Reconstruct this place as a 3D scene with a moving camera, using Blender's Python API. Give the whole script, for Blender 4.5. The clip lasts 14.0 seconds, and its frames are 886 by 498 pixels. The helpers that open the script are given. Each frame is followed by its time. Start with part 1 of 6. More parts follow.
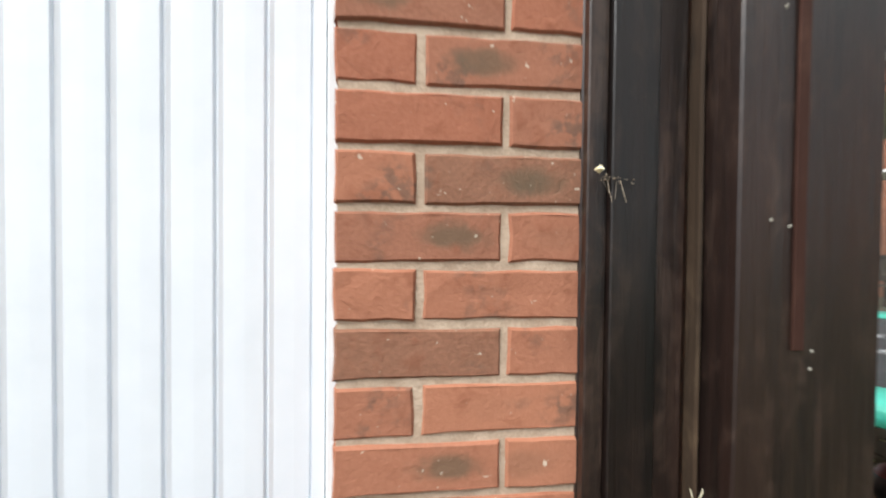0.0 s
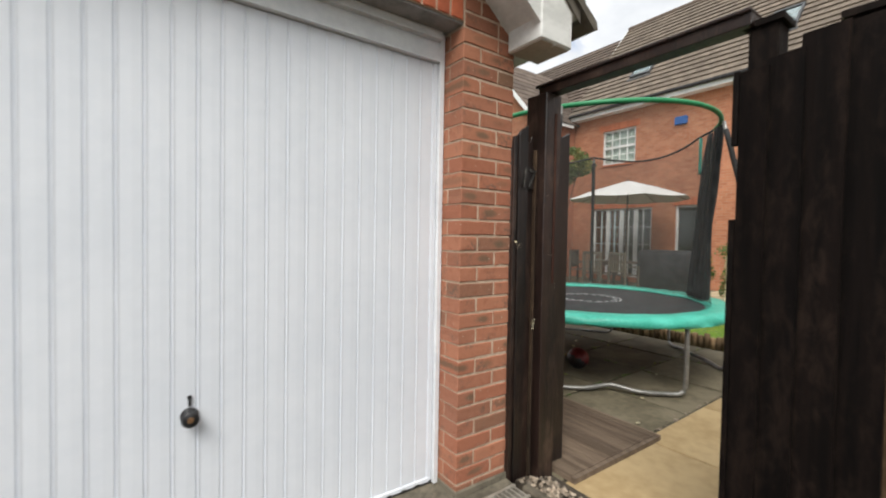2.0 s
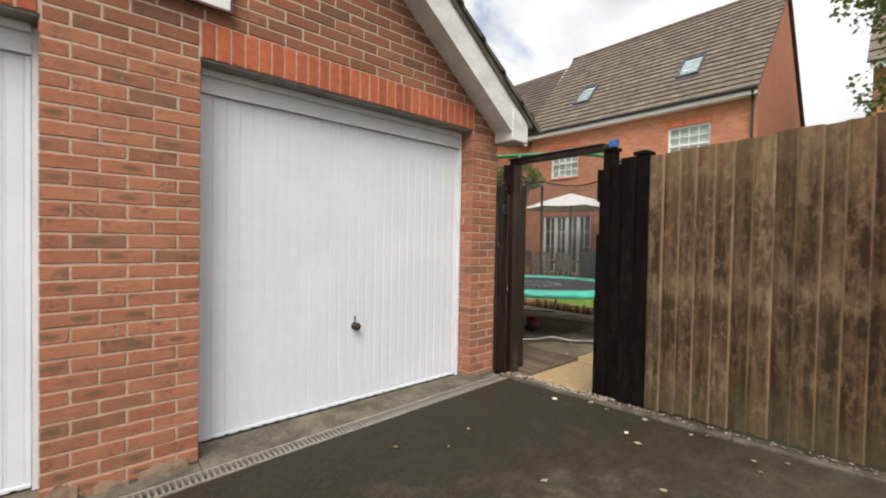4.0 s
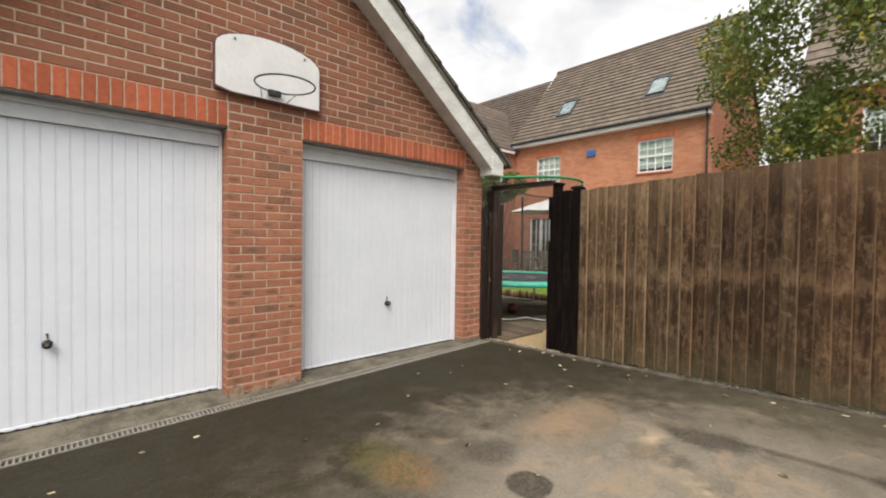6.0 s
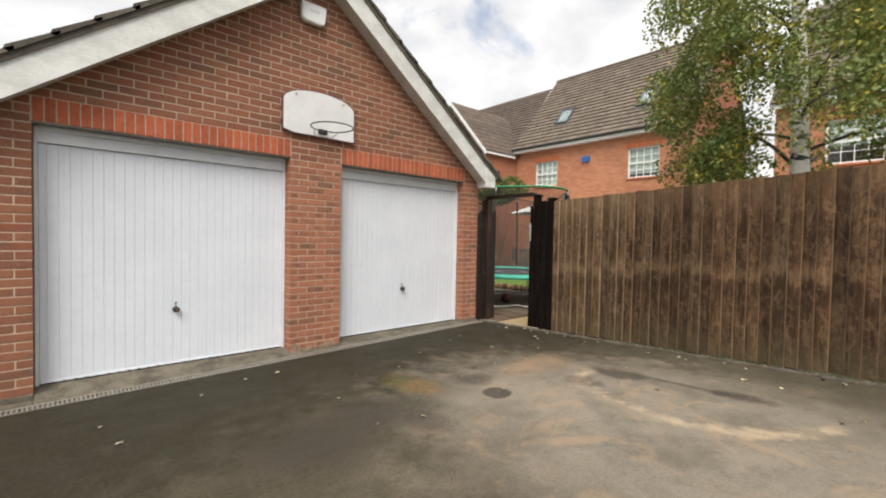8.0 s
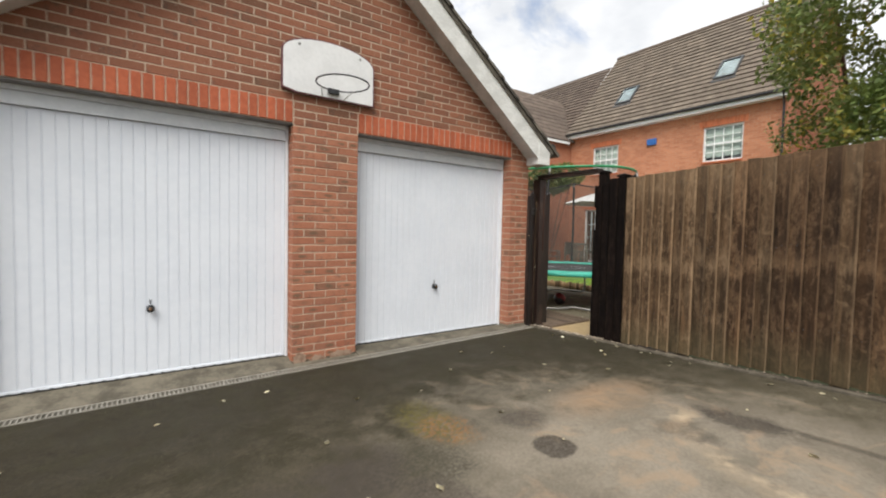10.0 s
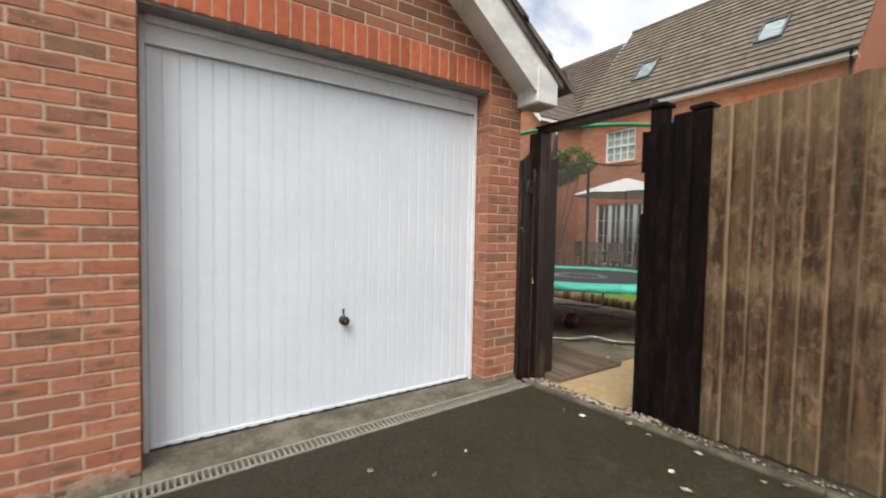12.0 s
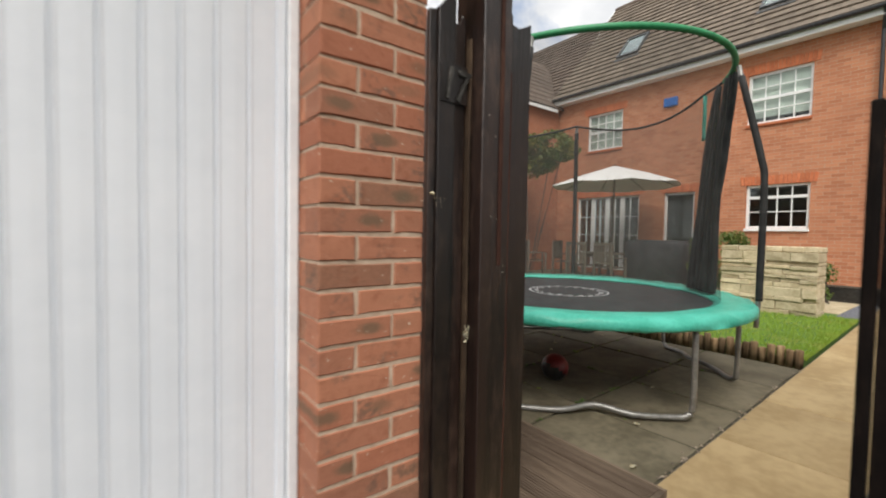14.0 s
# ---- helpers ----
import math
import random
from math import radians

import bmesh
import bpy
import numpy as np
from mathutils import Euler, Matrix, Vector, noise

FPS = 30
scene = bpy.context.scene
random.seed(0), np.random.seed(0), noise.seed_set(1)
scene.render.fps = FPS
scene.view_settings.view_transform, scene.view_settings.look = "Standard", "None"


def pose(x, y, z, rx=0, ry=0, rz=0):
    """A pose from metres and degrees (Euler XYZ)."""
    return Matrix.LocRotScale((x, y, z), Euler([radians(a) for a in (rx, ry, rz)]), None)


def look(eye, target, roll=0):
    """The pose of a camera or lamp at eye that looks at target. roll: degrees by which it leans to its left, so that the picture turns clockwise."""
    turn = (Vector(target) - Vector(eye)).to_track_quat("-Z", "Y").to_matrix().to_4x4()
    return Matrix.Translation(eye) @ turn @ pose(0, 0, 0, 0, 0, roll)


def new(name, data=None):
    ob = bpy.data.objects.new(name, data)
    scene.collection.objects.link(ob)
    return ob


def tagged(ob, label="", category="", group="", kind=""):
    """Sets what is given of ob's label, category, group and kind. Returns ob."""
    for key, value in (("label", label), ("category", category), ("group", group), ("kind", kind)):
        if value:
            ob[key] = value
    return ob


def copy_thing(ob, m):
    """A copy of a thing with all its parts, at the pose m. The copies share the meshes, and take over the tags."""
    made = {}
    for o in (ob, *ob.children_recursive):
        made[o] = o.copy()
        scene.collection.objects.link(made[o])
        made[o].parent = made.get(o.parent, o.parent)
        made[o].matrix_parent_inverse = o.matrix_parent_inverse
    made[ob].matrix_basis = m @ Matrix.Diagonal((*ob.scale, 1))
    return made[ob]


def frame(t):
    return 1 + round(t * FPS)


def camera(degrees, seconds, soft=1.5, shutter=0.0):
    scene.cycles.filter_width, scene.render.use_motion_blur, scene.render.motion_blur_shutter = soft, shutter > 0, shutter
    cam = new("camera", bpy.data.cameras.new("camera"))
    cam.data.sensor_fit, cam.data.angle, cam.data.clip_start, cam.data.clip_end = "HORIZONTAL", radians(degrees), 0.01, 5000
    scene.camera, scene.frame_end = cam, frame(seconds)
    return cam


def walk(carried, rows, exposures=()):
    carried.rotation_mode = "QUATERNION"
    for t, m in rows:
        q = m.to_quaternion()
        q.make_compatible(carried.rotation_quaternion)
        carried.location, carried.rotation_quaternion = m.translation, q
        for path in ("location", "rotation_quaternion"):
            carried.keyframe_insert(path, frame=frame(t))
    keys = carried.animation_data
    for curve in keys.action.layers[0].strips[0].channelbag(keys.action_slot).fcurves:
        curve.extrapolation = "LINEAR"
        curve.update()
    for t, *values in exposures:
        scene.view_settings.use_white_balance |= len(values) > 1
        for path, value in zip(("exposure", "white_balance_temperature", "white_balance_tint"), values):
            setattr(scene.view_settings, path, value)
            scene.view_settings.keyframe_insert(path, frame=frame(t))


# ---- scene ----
cam = camera(93.2, 14.0, soft=2.0, shutter=0.35)
PATH = [
    (0, (0.153, 0.296, 1.185), (0.394, 2.281, 1.145), 0.6),
    (0.5, (-0.074, 0.093, 1.229), (0.511, 2.005, 1.179), 0.1),
    (1, (-0.427, -0.172, 1.277), (0.425, 1.636, 1.217), 0.9),
    (1.5, (-0.779, -0.464, 1.275), (0.282, 1.231, 1.227), 0.7),
    (2, (-1.129, -0.734, 1.291), (0.029, 0.896, 1.237), 1.0),
    (2.5, (-1.562, -0.968, 1.316), (-0.332, 0.609, 1.267), 1.2),
    (3, (-1.944, -1.243, 1.278), (-0.661, 0.291, 1.244), 1.2),
    (5.5, (-3.494, -2.718, 1.362), (-2.154, -1.235, 1.314), 0.9),
    (6, (-3.765, -2.991, 1.387), (-2.419, -1.513, 1.338), 0.8),
    (6.5, (-4.029, -3.263, 1.423), (-2.681, -1.787, 1.369), 1.1),
    (7, (-4.259, -3.54, 1.418), (-2.907, -2.067, 1.364), 1.1),
    (7.5, (-4.501, -3.845, 1.415), (-3.155, -2.367, 1.363), 1.0),
    (8, (-4.636, -4.006, 1.404), (-3.31, -2.51, 1.348), 1.1),
    (8.5, (-4.629, -4.009, 1.379), (-3.352, -2.471, 1.315), 1.1),
    (9, (-4.489, -3.871, 1.349), (-3.272, -2.287, 1.276), 1.1),
    (9.5, (-4.222, -3.611, 1.324), (-3.057, -1.988, 1.243), 1.1),
    (10, (-3.836, -3.245, 1.313), (-2.692, -1.606, 1.228), 1.2),
    (10.5, (-3.391, -2.82, 1.316), (-2.243, -1.184, 1.232), 1.1),
    (11, (-2.955, -2.398, 1.301), (-1.801, -0.767, 1.213), 1.2),
    (11.5, (-2.474, -2.019, 1.219), (-1.325, -0.384, 1.153), 1.0),
    (12, (-2.008, -1.641, 1.236), (-0.883, 0.011, 1.151), 1.1),
    (12.5, (-1.634, -1.171, 1.228), (-0.47, 0.452, 1.143), 1.1),
    (13, (-1.177, -0.821, 1.223), (-0.008, 0.799, 1.144), 1.0),
    (13.5, (-0.742, -0.483, 1.191), (0.427, 1.138, 1.118), 0.9),
    (14, (-0.311, -0.213, 1.16), (0.896, 1.38, 1.083), 1.0),
]
EXPOSURES = [(0.0, 1.06, 6100, 7), (0.3, 0.77, 5600, 4), (0.6, 0.57, 5700, 5), (1.0, 0.46, 6100, 8), (1.6, 0.50, 6350, 9), (2.5, 0.54, 6450, 10), (5.5, 0.51, 6650, 11), (7.5, 0.50, 6650, 11), (10.0, 0.51, 6450, 10), (12.5, 0.58, 6400, 10), (14.0, 0.48, 6560, 10)]
walk(cam, [(t, look(eye, target, roll)) for t, eye, target, roll in PATH], EXPOSURES)

# ---- world, sun, exposure ----
SUN_EL, SUN_AZ = 50.0, 228.0
world = bpy.data.worlds.new("overcast_sky")
scene.world = world
world.use_nodes = True
wt = world.node_tree
wt.nodes.clear()


def wnode(kind, **values):
    n = wt.nodes.new(kind)
    for key, v in values.items():
        n.inputs[key].default_value = v
    return n


w_out = wt.nodes.new("ShaderNodeOutputWorld")
w_bg = wnode("ShaderNodeBackground", Strength=1.0)
w_sky = wt.nodes.new("ShaderNodeTexSky")
w_sky.sky_type = "NISHITA"
w_sky.sun_disc = False
w_sky.sun_elevation = radians(SUN_EL)
w_sky.sun_rotation = radians(SUN_AZ)
w_coord = wt.nodes.new("ShaderNodeTexCoord")
w_map = wt.nodes.new("ShaderNodeMapping")
w_map.inputs["Scale"].default_value = (1.0, 1.0, 1.9)
w_map.inputs["Location"].default_value = (0.35, 0.62, 0.2)
w_noise = wnode("ShaderNodeTexNoise", Scale=2.3, Detail=7.0, Roughness=0.56, Distortion=0.35)
w_ramp = wt.nodes.new("ShaderNodeValToRGB")
w_ramp.color_ramp.elements[0].position = 0.25
w_ramp.color_ramp.elements[0].color = (0, 0, 0, 1)
w_ramp.color_ramp.elements[1].position = 0.38
w_ramp.color_ramp.elements[1].color = (1, 1, 1, 1)
w_shade = wnode("ShaderNodeTexNoise", Scale=3.1, Detail=5.0, Roughness=0.5)
w_cloud = wt.nodes.new("ShaderNodeValToRGB")
w_cloud.color_ramp.elements[0].position = 0.33
w_cloud.color_ramp.elements[0].color = (0.45, 0.475, 0.51, 1)
w_cloud.color_ramp.elements[1].position = 0.58
w_cloud.color_ramp.elements[1].color = (0.80, 0.80, 0.80, 1)
w_gain = wt.nodes.new("ShaderNodeMixRGB")
w_gain.blend_type = "MULTIPLY"
w_gain.inputs[0].default_value = 1.0
w_gain.inputs[2].default_value = (0.13, 0.13, 0.13, 1)
w_mix = wt.nodes.new("ShaderNodeMixRGB")
wl = wt.links.new
wl(w_coord.outputs["Generated"], w_map.inputs["Vector"])
wl(w_map.outputs[0], w_noise.inputs["Vector"])
wl(w_map.outputs[0], w_shade.inputs["Vector"])
wl(w_noise.outputs[0], w_ramp.inputs[0])
wl(w_shade.outputs[0], w_cloud.inputs[0])
wl(w_sky.outputs[0], w_gain.inputs[1])
wl(w_ramp.outputs[0], w_mix.inputs[0])
wl(w_gain.outputs[0], w_mix.inputs[1])
wl(w_cloud.outputs[0], w_mix.inputs[2])
wl(w_mix.outputs[0], w_bg.inputs[0])
wl(w_bg.outputs[0], w_out.inputs[0])

sun = new("sun", bpy.data.lights.new("sun", "SUN"))
sun.data.energy = 2.5
sun.data.angle = radians(34)
sun.data.color = (1.0, 0.96, 0.9)
_az, _el = radians(SUN_AZ), radians(SUN_EL)
sun.matrix_world = look((0, 0, 30), (-30 * math.sin(_az) * math.cos(_el), -30 * math.cos(_az) * math.cos(_el), 30 - 30 * math.sin(_el)))


# ---- materials ----
class Tree:
    """A node tree with short calls."""

    def __init__(self, name):
        self.m = bpy.data.materials.new(name)
        self.m.use_nodes = True
        self.t = self.m.node_tree
        self.t.nodes.clear()
        self.out = self.t.nodes.new("ShaderNodeOutputMaterial")

    def n(self, kind, **values):
        n = self.t.nodes.new(kind)
        for key, v in values.items():
            n.inputs[key].default_value = v
        return n

    def to(self, a, b):
        self.t.links.new(a, b)

    def math(self, op, a, b=0.0, clamp=False):
        n = self.t.nodes.new("ShaderNodeMath")
        n.operation = op
        n.use_clamp = clamp
        for i, v in enumerate((a, b)):
            if isinstance(v, (int, float)):
                n.inputs[i].default_value = v
            else:
                self.to(v, n.inputs[i])
        return n.outputs[0]

    def mix(self, f, a, b, mode="MIX"):
        n = self.t.nodes.new("ShaderNodeMixRGB")
        n.blend_type = mode
        for i, v in enumerate((f, a, b)):
            if isinstance(v, (int, float)):
                n.inputs[i].default_value = v
            elif isinstance(v, tuple):
                n.inputs[i].default_value = (*v, 1)
            else:
                self.to(v, n.inputs[i])
        return n.outputs[0]

    def ramp(self, f, p0, p1, a=0.0, b=1.0):
        n = self.t.nodes.new("ShaderNodeMapRange")
        n.interpolation_type = "SMOOTHSTEP"
        for i, v in enumerate((p0, p1, a, b)):
            n.inputs[i + 1].default_value = v
        self.to(f, n.inputs[0])
        return n.outputs[0]

    def coords(self, stretch=(1, 1, 1), rnd="none"):
        c = self.n("ShaderNodeTexCoord").outputs["Object"]
        r = None
        if rnd == "object":
            r = self.n("ShaderNodeObjectInfo").outputs["Random"]
        if rnd == "island":
            r = self.n("ShaderNodeNewGeometry").outputs["Random Per Island"]
        if r is not None:
            v = self.n("ShaderNodeCombineXYZ")
            self.to(self.math("MULTIPLY", r, 37.0), v.inputs[0])
            self.to(self.math("MULTIPLY", r, 91.0), v.inputs[1])
            self.to(self.math("MULTIPLY", r, 53.0), v.inputs[2])
            add = self.n("ShaderNodeVectorMath")
            self.to(c, add.inputs[0])
            self.to(v.outputs[0], add.inputs[1])
            c = add.outputs[0]
        m = self.n("ShaderNodeMapping")
        m.inputs["Scale"].default_value = stretch
        self.to(c, m.inputs["Vector"])
        return m.outputs[0], r

    def noise(self, v, scale, detail=4.0, rough=0.55, dist=0.0):
        n = self.n("ShaderNodeTexNoise", Scale=scale, Detail=detail, Roughness=rough, Distortion=dist)
        self.to(v, n.inputs["Vector"])
        return n.outputs[0]

    def done(self, color, rough=0.8, metal=0.0, height=None, bump=0.2, dist=0.01, spec=0.5, rough_node=None, **extra):
        p = self.n("ShaderNodeBsdfPrincipled", **extra)
        p.inputs["Metallic"].default_value = metal
        p.inputs["Roughness"].default_value = rough
        p.inputs["Specular IOR Level"].default_value = spec
        if rough_node is not None:
            self.to(rough_node, p.inputs["Roughness"])
        if isinstance(color, tuple):
            p.inputs["Base Color"].default_value = (*color, 1)
        else:
            self.to(color, p.inputs["Base Color"])
        if height is not None:
            b = self.n("ShaderNodeBump", Strength=bump, Distance=dist)
            self.to(height, b.inputs["Height"])
            self.to(b.outputs[0], p.inputs["Normal"])
        self.to(p.outputs[0], self.out.inputs[0])
        return self.m


def plain(name, c1, c2, scale=8.0, rough=0.7, metal=0.0, bump=0.15, stretch=(1, 1, 1), rnd="none", vary=0.0, dist=0.005, spec=0.5):
    """Two tones broken up by coarse and fine noise."""
    t = Tree(name)
    v, r = t.coords(stretch, rnd)
    a, b = t.noise(v, scale), t.noise(v, scale * 7, 3)
    f = t.ramp(t.math("ADD", t.math("MULTIPLY", a, 0.65), t.math("MULTIPLY", b, 0.35)), 0.36, 0.64)
    c = t.mix(f, c1, c2)
    if r is not None and vary:
        k = t.ramp(r, 0.0, 1.0, 1 - vary, 1 + vary)
        comb = t.n("ShaderNodeCombineXYZ")
        for i in range(3):
            t.to(k, comb.inputs[i])
        c = t.mix(1.0, c, comb.outputs[0], "MULTIPLY")
    return t.done(c, rough, metal, t.math("ADD", a, t.math("MULTIPLY", b, 0.5)), bump, dist, spec, rough_node=t.ramp(b, 0.2, 0.8, max(0.03, rough - 0.1), min(1, rough + 0.1)))


def brick_material(name, rnd, bright=1.0):
    t = Tree(name)
    v, r = t.coords((1, 1, 1), rnd)
    tone = t.n("ShaderNodeValToRGB")
    cr = tone.color_ramp
    cr.interpolation = "LINEAR"
    cols = [(0.0, (0.315, 0.117, 0.068)), (0.3, (0.395, 0.168, 0.098)), (0.58, (0.34, 0.141, 0.084)), (0.78, (0.30, 0.127, 0.078)), (0.90, (0.27, 0.118, 0.073)), (0.97, (0.225, 0.112, 0.070)), (1.0, (0.19, 0.112, 0.07))]
    cols = [(p, tuple(v * bright for v in q)) for p, q in cols]
    cr.elements[0].position, cr.elements[0].color = cols[0][0], (*cols[0][1], 1)
    cr.elements[1].position, cr.elements[1].color = cols[-1][0], (*cols[-1][1], 1)
    for p, c in cols[1:-1]:
        e = cr.elements.new(p)
        e.color = (*c, 1)
    t.to(r, tone.inputs[0])
    fine, mid, big = t.noise(v, 160, 4, 0.7), t.noise(v, 28, 5, 0.6, 0.4), t.noise(v, 9, 4, 0.5)
    c = t.mix(t.ramp(fine, 0.35, 0.7, 0.0, 0.20), tone.outputs[0], (0.52, 0.24, 0.15))
    c = t.mix(t.ramp(mid, 0.52, 0.72, 0.0, 0.45), c, (0.22, 0.076, 0.040))
    smudge = t.math("MULTIPLY", t.ramp(big, 0.53, 0.67), t.ramp(t.noise(v, 60, 3), 0.42, 0.6))
    c = t.mix(t.math("MULTIPLY", smudge, 0.55), c, (0.085, 0.075, 0.06))
    if rnd == "object":
        # kiln bloom near the middle of the face
        sep = t.n("ShaderNodeSeparateXYZ")
        t.to(t.n("ShaderNodeTexCoord").outputs["Object"], sep.inputs[0])
        off = t.math("MULTIPLY", t.math("SUBTRACT", t.math("FRACT", t.math("MULTIPLY", r, 37.3)), 0.5), 0.11)
        dx = t.math("DIVIDE", t.math("SUBTRACT", sep.outputs["X"], off), 0.048)
        dz = t.math("DIVIDE", sep.outputs["Z"], 0.019)
        d = t.math("SQRT", t.math("ADD", t.math("MULTIPLY", dx, dx), t.math("MULTIPLY", dz, dz)))
        d = t.math("ADD", d, t.math("MULTIPLY", t.math("SUBTRACT", mid, 0.5), 1.6))
        bloom = t.math("MULTIPLY", t.ramp(d, 0.35, 1.25, 1.0, 0.0), t.ramp(t.math("FRACT", t.math("MULTIPLY", r, 91.7)), 0.45, 0.9, 0.0, 0.8))
        c = t.mix(bloom, c, (0.135, 0.095, 0.06))
    specks = t.ramp(t.noise(v, 85, 2), 0.70, 0.76)
    c = t.mix(t.math("MULTIPLY", specks, 0.7), c, (0.66, 0.58, 0.46))
    h = t.math("ADD", t.math("MULTIPLY", fine, 0.4), mid)
    return t.done(c, 0.88, 0, h, 0.5, 0.006, 0.25)


def wood_material(name, dark, mid, light, rnd="object", bump=0.5, rough=0.85, vary=0.25, wear=0.35, spec=0.3, band=False):
    t = Tree(name)
    v, r = t.coords((1, 1, 0.055), rnd)
    w = t.coords((1, 1, 1), rnd)[0]
    grain = t.noise(v, 90, 5, 0.6, 0.25)
    broad = t.noise(v, 22, 4, 0.6, 0.5)
    blot = t.math("ADD", t.math("MULTIPLY", t.noise(t.coords((1, 1, 0.22), rnd)[0], 9.0, 6, 0.62, 0.6), 0.5), t.math("MULTIPLY", t.noise(t.coords((1, 1, 0.45), rnd)[0], 30.0, 6, 0.72, 0.6), 0.5))
    c = t.mix(t.ramp(broad, 0.36, 0.62), dark, mid)
    c = t.mix(t.ramp(grain, 0.45, 0.75, 0.0, 0.5), c, dark)
    c = t.mix(t.math("MULTIPLY", t.ramp(blot, 0.46, 0.64), wear), c, light)
    knots = t.n("ShaderNodeTexVoronoi", Scale=5.0)
    t.to(t.coords((1, 1, 0.35), rnd)[0], knots.inputs["Vector"])
    c = t.mix(t.ramp(knots.outputs["Distance"], 0.055, 0.10, 0.75, 0.0), c, tuple(k * 0.45 for k in dark))
    if band:
        # bleached strip along the middle rail, damp dark strip below it
        sep = t.n("ShaderNodeSeparateXYZ")
        t.to(t.n("ShaderNodeTexCoord").outputs["Object"], sep.inputs[0])
        z = t.math("ADD", sep.outputs["Z"], t.math("MULTIPLY", t.math("SUBTRACT", grain, 0.5), 0.26))
        z = t.math("ADD", z, t.math("MULTIPLY", t.math("SUBTRACT", r, 0.5), 0.16))
        pale = t.math("MULTIPLY", t.ramp(z, 0.83, 0.92), t.ramp(z, 0.93, 1.08, 1.0, 0.0))
        c = t.mix(t.math("MULTIPLY", pale, t.ramp(grain, 0.3, 0.6, 0.08, 0.36)), c, light)
        damp = t.math("MULTIPLY", t.ramp(z, 0.40, 0.76), t.ramp(z, 0.77, 0.90, 1.0, 0.0))
        c = t.mix(t.math("MULTIPLY", damp, 0.42), c, dark)
        smear = t.noise(t.coords((1, 1, 0.7), rnd)[0], 11.0, 5, 0.66, 0.9)
        c = t.mix(t.ramp(smear, 0.52, 0.68, 0.0, 0.34), c, light)
        c = t.mix(t.ramp(smear, 0.34, 0.46, 0.55, 0.0), c, dark)
        # sun-bleached tops and splashed, faintly green feet
        c = t.mix(t.ramp(z, 1.45, 1.85, 0.0, 0.30), c, light)
        c = t.mix(t.ramp(z, 0.02, 0.42, 0.55, 0.0), c, (0.105, 0.088, 0.046))
        # painted highlight: pale line where the thick board edge would catch light
        worn = t.ramp(sep.outputs["Y"], -0.0610, -0.056, 0.42, 0.0)
        c = t.mix(t.math("MULTIPLY", worn, t.ramp(broad, 0.3, 0.6, 0.3, 1.0)), c, light)
    k = t.ramp(r, 0.0, 1.0, 1 - vary, 1 + vary)
    comb = t.n("ShaderNodeCombineXYZ")
    for i in range(3):
        t.to(k, comb.inputs[i])
    c = t.mix(1.0, c, comb.outputs[0], "MULTIPLY")
    h = t.math("ADD", grain, t.math("MULTIPLY", broad, 0.7))
    return t.done(c, rough, 0, h, bump, 0.004, spec)


def far_brick_material(name, c1, c2, axis="x"):
    """Coursed brickwork for walls that stay far off: axis is the direction that the wall faces."""
    t = Tree(name)
    sep = t.n("ShaderNodeSeparateXYZ")
    t.to(t.n("ShaderNodeTexCoord").outputs["Object"], sep.inputs[0])
    com = t.n("ShaderNodeCombineXYZ")
    t.to(sep.outputs["Y" if axis == "x" else "X"], com.inputs[0])
    t.to(sep.outputs["Z"], com.inputs[1])
    b = t.n("ShaderNodeTexBrick", Scale=1.0)
    b.inputs["Brick Width"].default_value = 0.225
    b.inputs["Row Height"].default_value = 0.075
    b.inputs["Mortar Size"].default_value = 0.005
    b.inputs["Mortar Smooth"].default_value = 0.1
    b.inputs["Bias"].default_value = 0.0
    b.inputs["Color1"].default_value = (*c1, 1)
    b.inputs["Color2"].default_value = (*c2, 1)
    b.inputs["Mortar"].default_value = (0.45, 0.30, 0.21, 1)
    t.to(com.outputs[0], b.inputs["Vector"])
    v = t.n("ShaderNodeTexCoord").outputs["Object"]
    c = t.mix(t.ramp(t.noise(v, 1.3, 5), 0.4, 0.7, 0.0, 0.28), b.outputs["Color"], (0.30, 0.12, 0.07))
    c = t.mix(t.ramp(t.noise(v, 14, 3), 0.5, 0.75, 0.0, 0.35), c, (0.50, 0.24, 0.14))
    return t.done(c, 0.9, 0, t.math("SUBTRACT", 1.0, b.outputs["Fac"]), 0.5, 0.006, 0.25)


